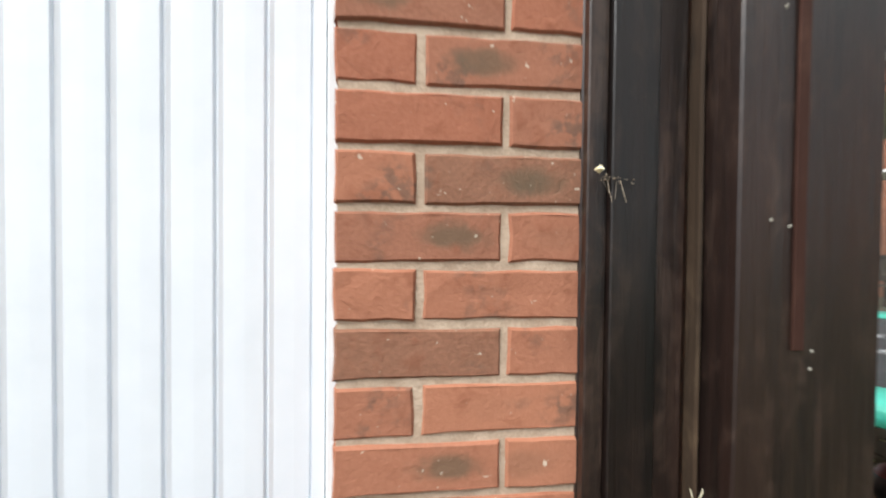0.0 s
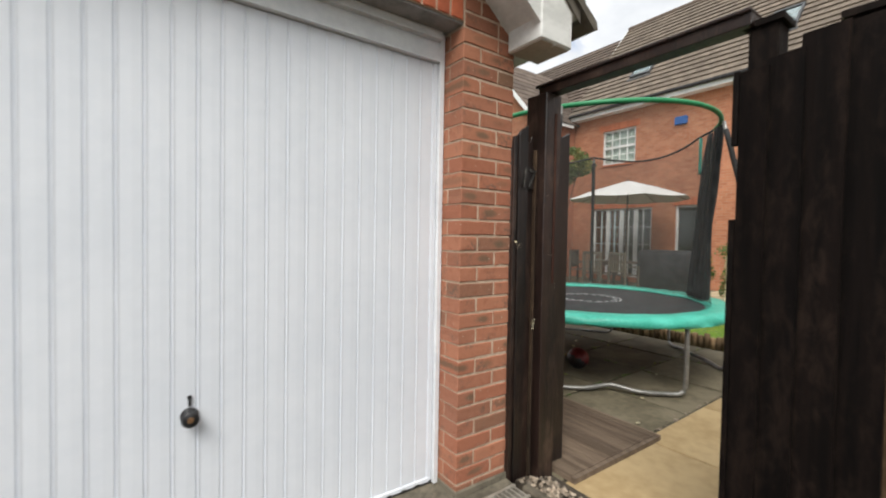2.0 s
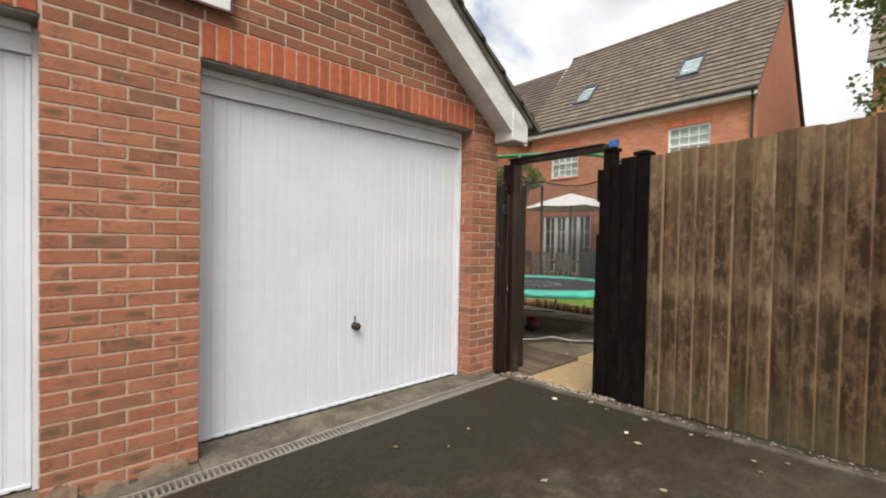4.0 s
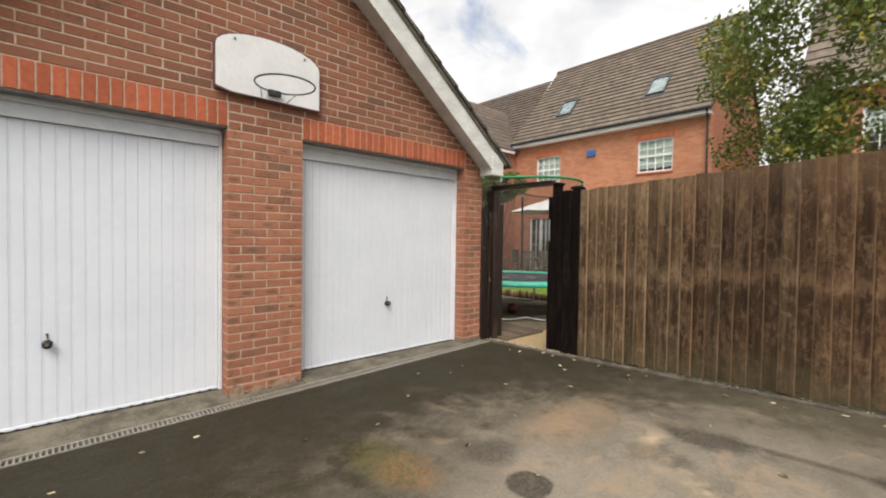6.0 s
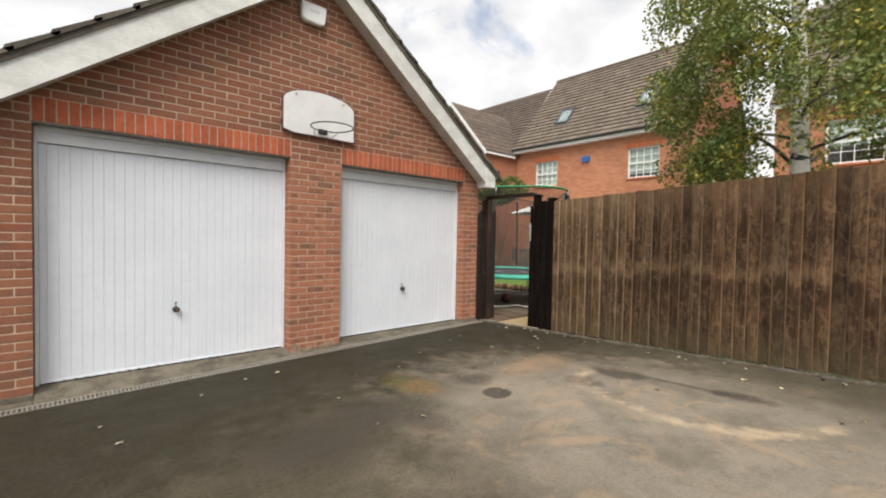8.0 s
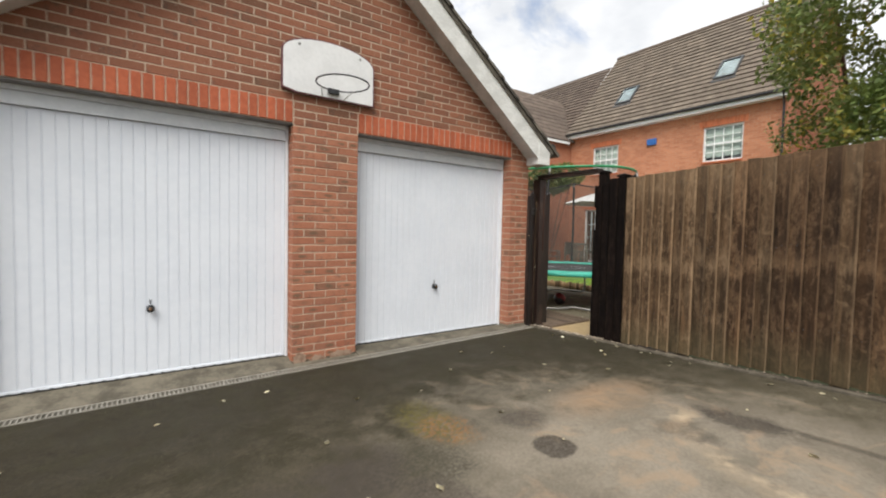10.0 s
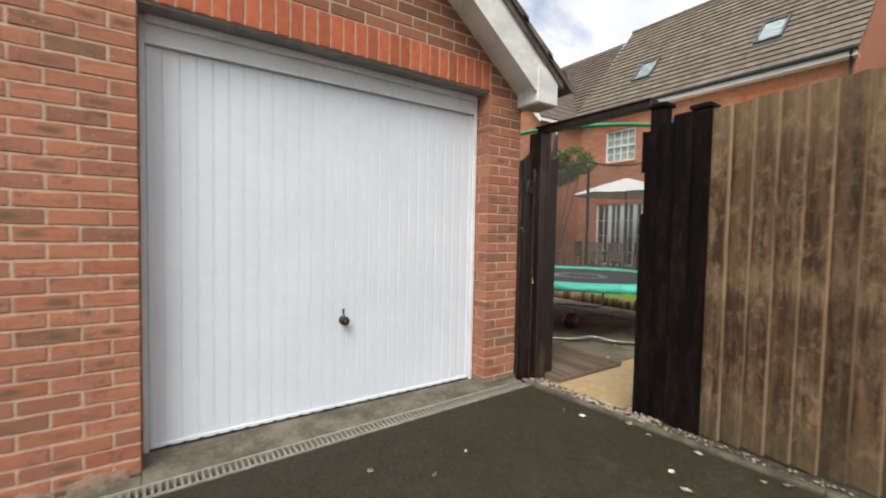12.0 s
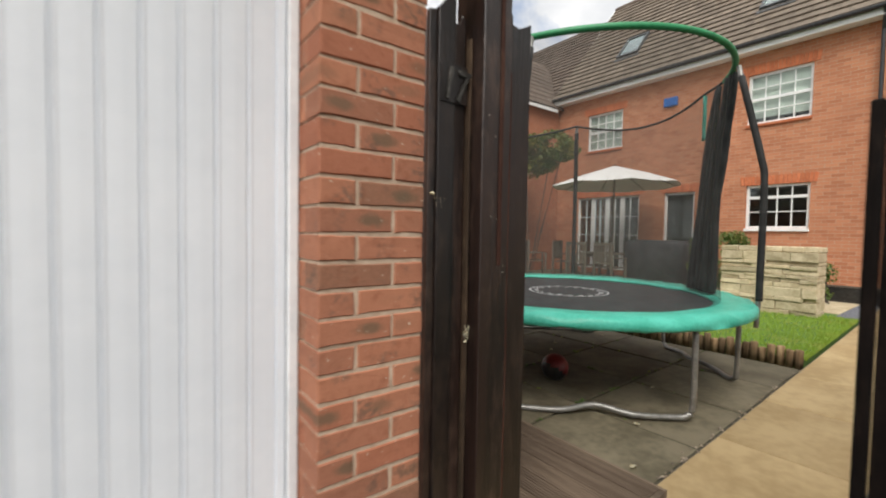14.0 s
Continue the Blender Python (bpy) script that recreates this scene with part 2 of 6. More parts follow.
def asphalt_material():
    t = Tree("weathered_asphalt")
    v = t.coords()[0]
    sep = t.n("ShaderNodeSeparateXYZ")
    t.to(v, sep.inputs[0])
    X, Y = sep.outputs["X"], sep.outputs["Y"]
    grit, grain = t.noise(v, 170, 3, 0.7), t.noise(v, 55, 4, 0.65)
    mid, big = t.noise(v, 5.5, 7, 0.66, 0.1), t.noise(v, 1.5, 6, 0.62, 0.15)

    def spot(x, y, rx, ry, wob=0.9, edge=0.22):
        dx = t.math("DIVIDE", t.math("SUBTRACT", X, x), rx)
        dy = t.math("DIVIDE", t.math("SUBTRACT", Y, y), ry)
        d = t.math("SQRT", t.math("ADD", t.math("MULTIPLY", dx, dx), t.math("MULTIPLY", dy, dy)))
        d = t.math("ADD", d, t.math("MULTIPLY", t.math("SUBTRACT", mid, 0.5), wob))
        return t.ramp(d, 1.0 - edge, 1.0 + edge, 1.0, 0.0)

    c = t.mix(t.ramp(grain, 0.35, 0.68), (0.020, 0.0163, 0.0085), (0.046, 0.0378, 0.021))
    c = t.mix(t.ramp(mid, 0.42, 0.68, 0.0, 0.5), c, (0.038, 0.034, 0.0145))
    patch = t.math("ADD", t.math("MULTIPLY", big, 0.6), t.math("MULTIPLY", mid, 0.4))
    # dusty traffic film: a broad thin one and a paler core
    film = t.math("MULTIPLY", spot(-1.85, -3.55, 3.0, 2.5, 1.5, 0.50), t.ramp(patch, 0.36, 0.62, 0.38, 0.8))
    c = t.mix(film, c, t.mix(t.ramp(grain, 0.3, 0.7), (0.130, 0.110, 0.073), (0.178, 0.150, 0.102)))
    core = spot(-1.62, -2.8, 1.30, 1.75, 1.3, 0.46)
    pale = t.mix(t.ramp(grain, 0.3, 0.7), (0.255, 0.220, 0.170), (0.325, 0.281, 0.220))
    c = t.mix(t.math("MULTIPLY", core, t.ramp(patch, 0.36, 0.60, 0.5, 1.0)), c, pale)
    tan = t.math("MULTIPLY", core, t.ramp(t.noise(v, 3.1, 6, 0.65, 0.9), 0.50, 0.66, 0.0, 0.55))
    c = t.mix(tan, c, (0.40, 0.285, 0.185))
    # curved tyre track, washed pale
    dx, dy = t.math("ADD", X, 0.55), t.math("ADD", Y, 2.8)
    ring = t.math("SQRT", t.math("ADD", t.math("MULTIPLY", dx, dx), t.math("MULTIPLY", dy, dy)))
    ring = t.math("ADD", ring, t.math("MULTIPLY", t.math("SUBTRACT", mid, 0.5), 0.42))
    ring = t.ramp(t.math("ABSOLUTE", t.math("SUBTRACT", ring, 0.965)), 0.01, 0.11, 0.8, 0.0)
    ring = t.math("MULTIPLY", ring, t.math("MULTIPLY", t.ramp(X, -1.0, -0.75, 1.0, 0.0), t.ramp(t.noise(v, 4.3, 4, 0.6), 0.40, 0.58, 0.3, 1.0)))
    c = t.mix(ring, c, (0.54, 0.42, 0.285))
    rust = t.math("MULTIPLY", spot(-1.04, -1.42, 0.42, 0.20, 2.0, 0.7), t.ramp(mid, 0.35, 0.6, 0.25, 0.8))
    c = t.mix(t.math("MULTIPLY", rust, 0.85), c, (0.41, 0.265, 0.155))
    # moss with rusty crumbs, damp below it
    green = t.math("MULTIPLY", spot(-2.36, -0.98, 0.17, 0.34, 1.6, 0.4), t.ramp(t.noise(v, 36, 5, 0.75), 0.42, 0.58, 0.1, 0.9))
    c = t.mix(green, c, (0.115, 0.098, 0.022))
    crumb = t.math("MULTIPLY", spot(-2.32, -1.16, 0.16, 0.20, 1.6, 0.4), t.ramp(t.noise(v, 48, 4, 0.75), 0.46, 0.60, 0.0, 0.85))
    c = t.mix(crumb, c, (0.27, 0.125, 0.042))
    damp = t.math("MULTIPLY", spot(-2.62, -1.42, 0.20, 0.22, 2.0, 0.5), t.ramp(grain, 0.4, 0.62, 0.85, 0.35))
    c = t.mix(damp, c, (0.060, 0.054, 0.036))
    stains = ((-1.95, -1.70, 0.125, 0.125, 0.9, 0.10, 0.92), (-1.82, -1.32, 0.17, 0.13, 2.4, 0.5, 0.75), (-0.75, -2.20, 0.14, 0.25, 2.0, 0.4, 0.9), (-3.50, -1.55, 0.26, 0.30, 2.8, 0.6, 0.8),
              (-0.67, -2.70, 0.035, 0.42, 1.6, 0.6, 0.65), (-0.66, -3.12, 0.085, 0.22, 2.0, 0.5, 0.85), (-2.95, -1.35, 0.22, 0.26, 2.8, 0.6, 0.85), (-2.75, -1.75, 0.14, 0.22, 2.8, 0.6, 0.7), (-1.15, -2.05, 0.10, 0.16, 2.6, 0.6, 0.5))
    for x, y, rx, ry, wob, edge, k in stains:
        c = t.mix(t.math("MULTIPLY", spot(x, y, rx, ry, wob, edge), t.ramp(grain, 0.35, 0.65, k, k * 0.7)), c, (0.052, 0.042, 0.033))
    # pale grit and tiny debris
    c = t.mix(t.ramp(t.noise(v, 120, 2, 0.5), 0.70, 0.75, 0.0, 0.55), c, (0.34, 0.30, 0.23))
    h = t.math("ADD", grit, t.math("MULTIPLY", grain, 0.8))
    return t.done(c, 0.85, 0, h, 0.8, 0.007, 0.3, rough_node=t.ramp(big, 0.35, 0.65, 0.7, 0.92))


def net_material():
    t = Tree("black_safety_net")
    v = t.coords()[0]
    d = t.n("ShaderNodeBsdfDiffuse")
    d.inputs["Color"].default_value = (0.082, 0.080, 0.075, 1)
    tr = t.n("ShaderNodeBsdfTransparent")
    m = t.n("ShaderNodeMixShader")
    t.to(t.ramp(t.noise(v, 2.2, 4), 0.3, 0.7, 0.24, 0.34), m.inputs[0])
    t.to(tr.outputs[0], m.inputs[1])
    t.to(d.outputs[0], m.inputs[2])
    t.to(m.outputs[0], t.out.inputs[0])
    return t.m


def glass_material():
    t = Tree("window_glass")
    p = t.n("ShaderNodeBsdfGlass")
    p.inputs["Color"].default_value = (0.93, 0.97, 0.95, 1)
    p.inputs["Roughness"].default_value = 0.02
    p.inputs["IOR"].default_value = 1.5
    t.to(p.outputs[0], t.out.inputs[0])
    return t.m


def leaf_material(name, a, b, c, yellow):
    t = Tree(name)
    r = t.n("ShaderNodeNewGeometry").outputs["Random Per Island"]
    v = t.n("ShaderNodeTexCoord").outputs["Object"]
    col = t.mix(t.ramp(r, 0.0, 0.6), a, b)
    col = t.mix(t.ramp(t.noise(v, 1.7, 3), 0.42, 0.66), col, c)
    col = t.mix(t.math("MULTIPLY", t.ramp(t.noise(v, 2.6, 3), 0.50, 0.62), t.ramp(r, 0.3, 0.75)), col, yellow)
    p = t.n("ShaderNodeBsdfPrincipled", Roughness=0.5)
    t.to(col, p.inputs["Base Color"])
    tl = t.n("ShaderNodeBsdfTranslucent")
    t.to(col, tl.inputs["Color"])
    m = t.n("ShaderNodeMixShader")
    m.inputs[0].default_value = 0.3
    t.to(p.outputs[0], m.inputs[1])
    t.to(tl.outputs[0], m.inputs[2])
    t.to(m.outputs[0], t.out.inputs[0])
    return t.m


def birch_material():
    t = Tree("birch_bark")
    v = t.coords((1, 1, 2.2))[0]
    c = t.mix(t.ramp(t.noise(v, 6, 5), 0.35, 0.65), (0.62, 0.58, 0.52), (0.78, 0.75, 0.70))
    scar = t.ramp(t.noise(t.coords((1, 1, 4.5))[0], 3.4, 4, 0.6, 0.4), 0.57, 0.66)
    c = t.mix(scar, c, (0.035, 0.03, 0.025))
    return t.done(c, 0.7, 0, t.noise(v, 30, 4), 0.4, 0.01)


M = {
    "brick": brick_material("red_stock_brick", "object", 1.02),
    "brick_joined": brick_material("red_stock_brick_joined", "island", 0.72),
    "soldier": plain("orange_soldier_brick", (0.365, 0.088, 0.038), (0.455, 0.120, 0.053), 26, 0.85, bump=0.4, rnd="object", vary=0.14),
    "mortar": plain("cream_mortar", (0.41, 0.300, 0.215), (0.545, 0.420, 0.315), 30, 0.95, bump=0.6),
    "white_steel": plain("white_painted_steel", (0.70, 0.735, 0.785), (0.75, 0.78, 0.825), 2.2, 0.40, bump=0.02),
    "white_frame": plain("white_painted_frame", (0.68, 0.70, 0.725), (0.78, 0.795, 0.81), 5, 0.5, bump=0.05),
    "white_upvc": plain("white_upvc", (0.74, 0.75, 0.74), (0.82, 0.82, 0.81), 3, 0.4, bump=0.02),
    "white_barge": plain("white_bargeboard", (0.60, 0.60, 0.57), (0.76, 0.76, 0.73), 4, 0.5, bump=0.05, stretch=(1, 1, 2)),
    "soffit_brown": plain("weathered_soffit", (0.38, 0.33, 0.27), (0.50, 0.45, 0.38), 6, 0.7),
    "steel_lintel": plain("dull_lintel_steel", (0.15, 0.14, 0.13), (0.26, 0.24, 0.22), 12, 0.7, bump=0.2),
    "black_plastic": plain("black_plastic", (0.012, 0.012, 0.013), (0.03, 0.03, 0.032), 20, 0.38, bump=0.05),
    "brass": plain("worn_brass_lock", (0.45, 0.26, 0.14), (0.62, 0.42, 0.26), 40, 0.35, 0.9, 0.05),
    "concrete": plain("stained_concrete", (0.070, 0.061, 0.043), (0.172, 0.150, 0.110), 6, 0.9, bump=0.5, dist=0.008),
    "kerb": plain("concrete_edging", (0.060, 0.050, 0.035), (0.14, 0.120, 0.088), 9, 0.9, bump=0.5),
    "galv": plain("galvanised_grating", (0.25, 0.23, 0.19), (0.40, 0.375, 0.32), 14, 0.6, 0.4, 0.15),
    "pit": plain("drain_pit", (0.012, 0.011, 0.010), (0.025, 0.023, 0.02), 9, 0.9),
    "asphalt": asphalt_material(),
    "soil": plain("damp_soil", (0.035, 0.027, 0.018), (0.085, 0.066, 0.045), 22, 0.95, bump=0.9, dist=0.015),
    "pebble": plain("mixed_pebbles", (0.14, 0.105, 0.07), (0.36, 0.30, 0.23), 60, 0.75, rnd="island", vary=0.55),
    "grass_ground": plain("rough_ground", (0.05, 0.07, 0.025), (0.09, 0.10, 0.045), 3, 0.95, bump=0.6),
    "fence_black": wood_material("black_brown_stained_boards", (0.0028, 0.0018, 0.0014), (0.0072, 0.0043, 0.0033), (0.050, 0.032, 0.023), wear=0.30, rough=0.72, spec=0.12),
    "fence_brown": wood_material("weathered_brown_boards", (0.026, 0.0137, 0.0065), (0.084, 0.0455, 0.0215), (0.285, 0.180, 0.100), wear=0.48, bump=0.8, vary=0.30, band=True),
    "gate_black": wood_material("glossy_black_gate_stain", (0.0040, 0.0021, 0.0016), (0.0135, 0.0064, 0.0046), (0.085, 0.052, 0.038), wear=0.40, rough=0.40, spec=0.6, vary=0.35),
    "fence_tan": wood_material("lighter_tan_boards", (0.044, 0.0258, 0.0125), (0.140, 0.083, 0.042), (0.36, 0.247, 0.146), wear=0.42, bump=0.8, vary=0.25, band=True),
    "fence_edge": wood_material("worn_batten", (0.018, 0.011, 0.006), (0.050, 0.029, 0.016), (0.15, 0.10, 0.058), wear=0.5),
    "red_batten": wood_material("red_brown_batten", (0.050, 0.017, 0.010), (0.115, 0.036, 0.022), (0.16, 0.08, 0.052), wear=0.4),
    "deck": plain("grey_brown_decking", (0.105, 0.073, 0.048), (0.19, 0.14, 0.098), 24, 0.85, bump=0.3, stretch=(1, 0.06, 1), rnd="object", vary=0.14),
    "log": wood_material("sawn_log_edging", (0.15, 0.09, 0.045), (0.30, 0.20, 0.11), (0.42, 0.31, 0.19), vary=0.5),
    "flag": plain("buff_flagstone", (0.345, 0.240, 0.112), (0.475, 0.352, 0.185), 2.2, 0.85, bump=0.3, rnd="object", vary=0.10),
    "slab": plain("mossy_grey_slab", (0.085, 0.072, 0.043), (0.175, 0.150, 0.099), 2.6, 0.85, bump=0.4, rnd="object", vary=0.16),
    "joint_soil": plain("mossy_joint_soil", (0.035, 0.032, 0.018), (0.085, 0.075, 0.045), 30, 0.95, bump=0.6),
    "old_render": plain("crumbling_render", (0.20, 0.115, 0.075), (0.36, 0.26, 0.185), 18, 0.95, bump=0.8, dist=0.01),
    "lawn_base": plain("lawn_soil", (0.07, 0.14, 0.02), (0.10, 0.19, 0.03), 9, 0.95),
    "grass": leaf_material("grass_blades", (0.22, 0.36, 0.04), (0.33, 0.48, 0.06), (0.30, 0.43, 0.055), (0.46, 0.48, 0.12)),
    "stone": plain("pale_sandstone", (0.42, 0.34, 0.21), (0.62, 0.53, 0.36), 5, 0.9, bump=0.8, dist=0.015, rnd="object", vary=0.16),
    "stone_joint": plain("earthy_stone_joint", (0.17, 0.135, 0.085), (0.27, 0.22, 0.145), 30, 0.95, bump=0.6),
    "tramp_pad": plain("turquoise_pvc_pad", (0.045, 0.40, 0.29), (0.085, 0.52, 0.40), 7, 0.42, bump=0.3, dist=0.02),
    "tramp_green": plain("green_foam_sleeve", (0.015, 0.20, 0.075), (0.03, 0.28, 0.11), 10, 0.5, bump=0.2),
    "tramp_mat": plain("black_jumping_mat", (0.022, 0.023, 0.026), (0.045, 0.046, 0.05), 6, 0.6, bump=0.1),
    "mat_print": plain("pale_mat_print", (0.66, 0.66, 0.66), (0.78, 0.78, 0.78), 30, 0.7),
    "foam_black": plain("black_foam_sleeve", (0.012, 0.012, 0.012), (0.028, 0.027, 0.026), 10, 0.75, bump=0.2),
    "tube": plain("galvanised_tube", (0.22, 0.215, 0.20), (0.36, 0.35, 0.33), 12, 0.45, 0.7, 0.05),
    "net": net_material(),
    "net_fold": plain("bunched_black_net", (0.010, 0.011, 0.011), (0.03, 0.032, 0.032), 8, 0.9, bump=0.5, dist=0.02),
    "red_ball": plain("scuffed_red_plastic", (0.13, 0.010, 0.010), (0.20, 0.017, 0.016), 9, 0.5),
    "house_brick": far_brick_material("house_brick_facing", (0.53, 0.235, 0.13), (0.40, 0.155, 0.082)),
    # copy of the house brick for y-facing walls, shade put into darker tones
    "house_brick_side": far_brick_material("house_brick_shaded_side", (0.40, 0.15, 0.08), (0.33, 0.12, 0.065), "y"),
    "house_soldier": plain("house_soldier_brick", (0.46, 0.13, 0.055), (0.54, 0.18, 0.08), 14, 0.9, rnd="object", vary=0.12),
    "tile": plain("brown_concrete_tiles", (0.125, 0.098, 0.073), (0.205, 0.165, 0.127), 3.5, 0.85, bump=0.3, rnd="island", vary=0.12),
    "tile_dark": plain("dark_concrete_tiles", (0.09, 0.065, 0.05), (0.15, 0.115, 0.09), 3.5, 0.85, bump=0.3, rnd="island", vary=0.12),
    "garage_tile": plain("mossy_garage_tiles", (0.07, 0.06, 0.05), (0.15, 0.13, 0.10), 6, 0.9, bump=0.4, rnd="island", vary=0.2),
    "glass": glass_material(),
    "room": plain("dim_room_wall", (0.20, 0.19, 0.17), (0.28, 0.26, 0.24), 2, 0.9),
    # grey-blue that paints the sky's reflection in the roof windows
    "sky_reflection": plain("painted_sky_reflection", (0.16, 0.18, 0.21), (0.22, 0.25, 0.28), 4, 0.8),
    "blind": plain("pale_blind", (0.42, 0.45, 0.42), (0.55, 0.58, 0.54), 6, 0.9),
    "dark_metal": plain("grey_flashing", (0.07, 0.075, 0.08), (0.13, 0.135, 0.14), 9, 0.45, 0.4, 0.05),
    "blue": plain("blue_plastic", (0.02, 0.10, 0.34), (0.03, 0.14, 0.42), 9, 0.4),
    "parasol": plain("off_white_canvas", (0.82, 0.81, 0.78), (0.88, 0.87, 0.84), 4, 0.9, bump=0.1),
    "teak": plain("grey_teak", (0.095, 0.076, 0.057), (0.17, 0.14, 0.108), 7, 0.8, bump=0.3, stretch=(1, 1, 0.3)),
    "dark_cover": plain("dark_grey_cover", (0.018, 0.018, 0.019), (0.04, 0.04, 0.042), 5, 0.7, bump=0.3, dist=0.02),
    "birch": birch_material(),
    "bough": plain("dark_birch_bough", (0.045, 0.035, 0.028), (0.11, 0.09, 0.075), 14, 0.85, bump=0.4),
    "leaf": leaf_material("birch_leaves", (0.095, 0.155, 0.035), (0.215, 0.28, 0.08), (0.24, 0.26, 0.075), (0.55, 0.45, 0.07)),
    "shrub": leaf_material("shrub_leaves", (0.05, 0.10, 0.018), (0.12, 0.19, 0.04), (0.18, 0.19, 0.05), (0.32, 0.27, 0.07)),
    "fallen": plain("fallen_leaf", (0.62, 0.54, 0.30), (0.78, 0.74, 0.60), 40, 0.7, rnd="object", vary=0.3),
    "numeral": plain("grey_metal_numeral", (0.045, 0.042, 0.038), (0.11, 0.104, 0.095), 30, 0.45, 0.6, 0.05),
    "board_white": plain("white_backboard", (0.70, 0.70, 0.69), (0.78, 0.78, 0.77), 5, 0.4, bump=0.03),
    "board_edge": plain("dark_red_board_border", (0.10, 0.035, 0.04), (0.17, 0.06, 0.06), 9, 0.5),
    "slate": plain("slate_chippings", (0.10, 0.11, 0.13), (0.22, 0.23, 0.26), 40, 0.8, bump=0.8, dist=0.02),
}


# ---- mesh helpers ----
def mesh_ob(name, bm, material, parent=None, label="", smooth=False):
    me = bpy.data.meshes.new(name)
    bmesh.ops.recalc_face_normals(bm, faces=bm.faces)
    bm.to_mesh(me)
    bm.free()
    if smooth:
        for p in me.polygons:
            p.use_smooth = True
    me.materials.append(M[material])
    ob = new(name, me)
    if parent is not None:
        ob.parent = parent
    if label:
        ob["label"] = label
    return ob


def part(name, bm, material, parent, label="", smooth=False):
    return mesh_ob(name, bm, material, parent, label, smooth)


def shared(name, me, parent, m):
    """A piece of its own on a shared mesh."""
    ob = new(name, me)
    ob.parent = parent
    ob.matrix_basis = m
    return ob


def data_of(name, bm, material, smooth=False):
    me = bpy.data.meshes.new(name)
    bmesh.ops.recalc_face_normals(bm, faces=bm.faces)
    bm.to_mesh(me)
    bm.free()
    if smooth:
        for p in me.polygons:
            p.use_smooth = True
    me.materials.append(M[material])
    return me


def thing(name, label, category, at=(0, 0, 0), group="", kind=""):
    e = new(name)
    e.location = at
    e.empty_display_size = 0.1
    return tagged(e, label, category, group, kind)


def box(bm, x0, x1, y0, y1, z0, z1, bevel=0.0):
    vs = [bm.verts.new((x, y, z)) for x in (x0, x1) for y in (y0, y1) for z in (z0, z1)]
    fs = [bm.faces.new([vs[i] for i in f]) for f in ((0, 1, 3, 2), (4, 6, 7, 5), (0, 4, 5, 1), (2, 3, 7, 6), (0, 2, 6, 4), (1, 5, 7, 3))]
    if bevel:
        bmesh.ops.bevel(bm, geom=list({e for f in fs for e in f.edges}), offset=bevel, segments=1, affect="EDGES")
    return bm


def boxes(*dims, bevel=0.0):
    bm = bmesh.new()
    for d in dims:
        box(bm, *d, bevel=bevel)
    return bm


def prism(bm, outline, axis, a, b):
    """A closed outline, pushed along an axis from a to b; outline pairs are the other two coordinates in order."""
    def at(p, q):
        return (q, *p) if axis == "x" else (p[0], q, p[1]) if axis == "y" else (*p, q)
    lo = [bm.verts.new(at(p, a)) for p in outline]
    hi = [bm.verts.new(at(p, b)) for p in outline]
    n = len(outline)
    bm.faces.new(lo)
    bm.faces.new(hi[::-1])
    for i in range(n):
        bm.faces.new((lo[i], lo[(i + 1) % n], hi[(i + 1) % n], hi[i]))
    return bm


def tube(bm, pts, radius, n=10, closed=False, taper=None):
    """A round tube along points."""
    pts = [Vector(p) for p in pts]
    rings = []
    up = Vector((0, 0, 1))
    for i, p in enumerate(pts):
        a = pts[i - 1] if i or closed else p
        b = pts[(i + 1) % len(pts)] if i < len(pts) - 1 or closed else p
        d = (b - a).normalized()
        ref = up if abs(d.dot(up)) < 0.95 else Vector((1, 0, 0))
        u = d.cross(ref).normalized()
        w = d.cross(u)
        r = radius if taper is None else taper[i]
        rings.append([bm.verts.new(p + (u * math.cos(k * math.tau / n) + w * math.sin(k * math.tau / n)) * r) for k in range(n)])
    m = len(rings)
    for i in range(m if closed else m - 1):
        for k in range(n):
            bm.faces.new((rings[i][k], rings[i][(k + 1) % n], rings[(i + 1) % m][(k + 1) % n], rings[(i + 1) % m][k]))
    if not closed:
        bm.faces.new(rings[0])
        bm.faces.new(rings[-1][::-1])
    return bm


def smooth_path(pts, steps=6):
    """A Catmull-Rom run through points."""
    pts = [Vector(p) for p in pts]
    out = []
    for i in range(len(pts) - 1):
        a, b, c, d = pts[max(i - 1, 0)], pts[i], pts[i + 1], pts[min(i + 2, len(pts) - 1)]
        for s in range(steps):
            u = s / steps
            out.append(0.5 * ((2 * b) + (c - a) * u + (2 * a - 5 * b + 4 * c - d) * u * u + (3 * b - a - 3 * c + d) * u ** 3))
    return out + [pts[-1]]


def lathe(bm, profile, at, n=20, axis="z"):
    rings = []
    for r, h in profile:
        ring = []
        for k in range(n):
            a = k * math.tau / n
            p = (r * math.cos(a), r * math.sin(a), h) if axis == "z" else (r * math.cos(a), h, r * math.sin(a))
            ring.append(bm.verts.new((at[0] + p[0], at[1] + p[1], at[2] + p[2])))
        rings.append(ring)
    for a, b in zip(rings, rings[1:]):
        for k in range(n):
            bm.faces.new((a[k], a[(k + 1) % n], b[(k + 1) % n], b[k]))
    bm.faces.new(rings[0])
    bm.faces.new(rings[-1][::-1])
    return bm


rng = random.Random(7)


# ---- ground ----
def slope(y, x=0.42):
    """Height of the driveway: it rises away from the garage and falls a little along its front."""
    return 0.04 + 0.042 * max(0.0, 0.45 - y) + 0.012 * (max(x, -7.0) - 0.42)


def drain_y(x):
    """The middle line of the channel drain."""
    return 0.66 + 0.014 * (x + 2.4)


ground = mesh_ob("ground", boxes((-900, 900, -900, 900, -0.30, -0.10)), "grass_ground")
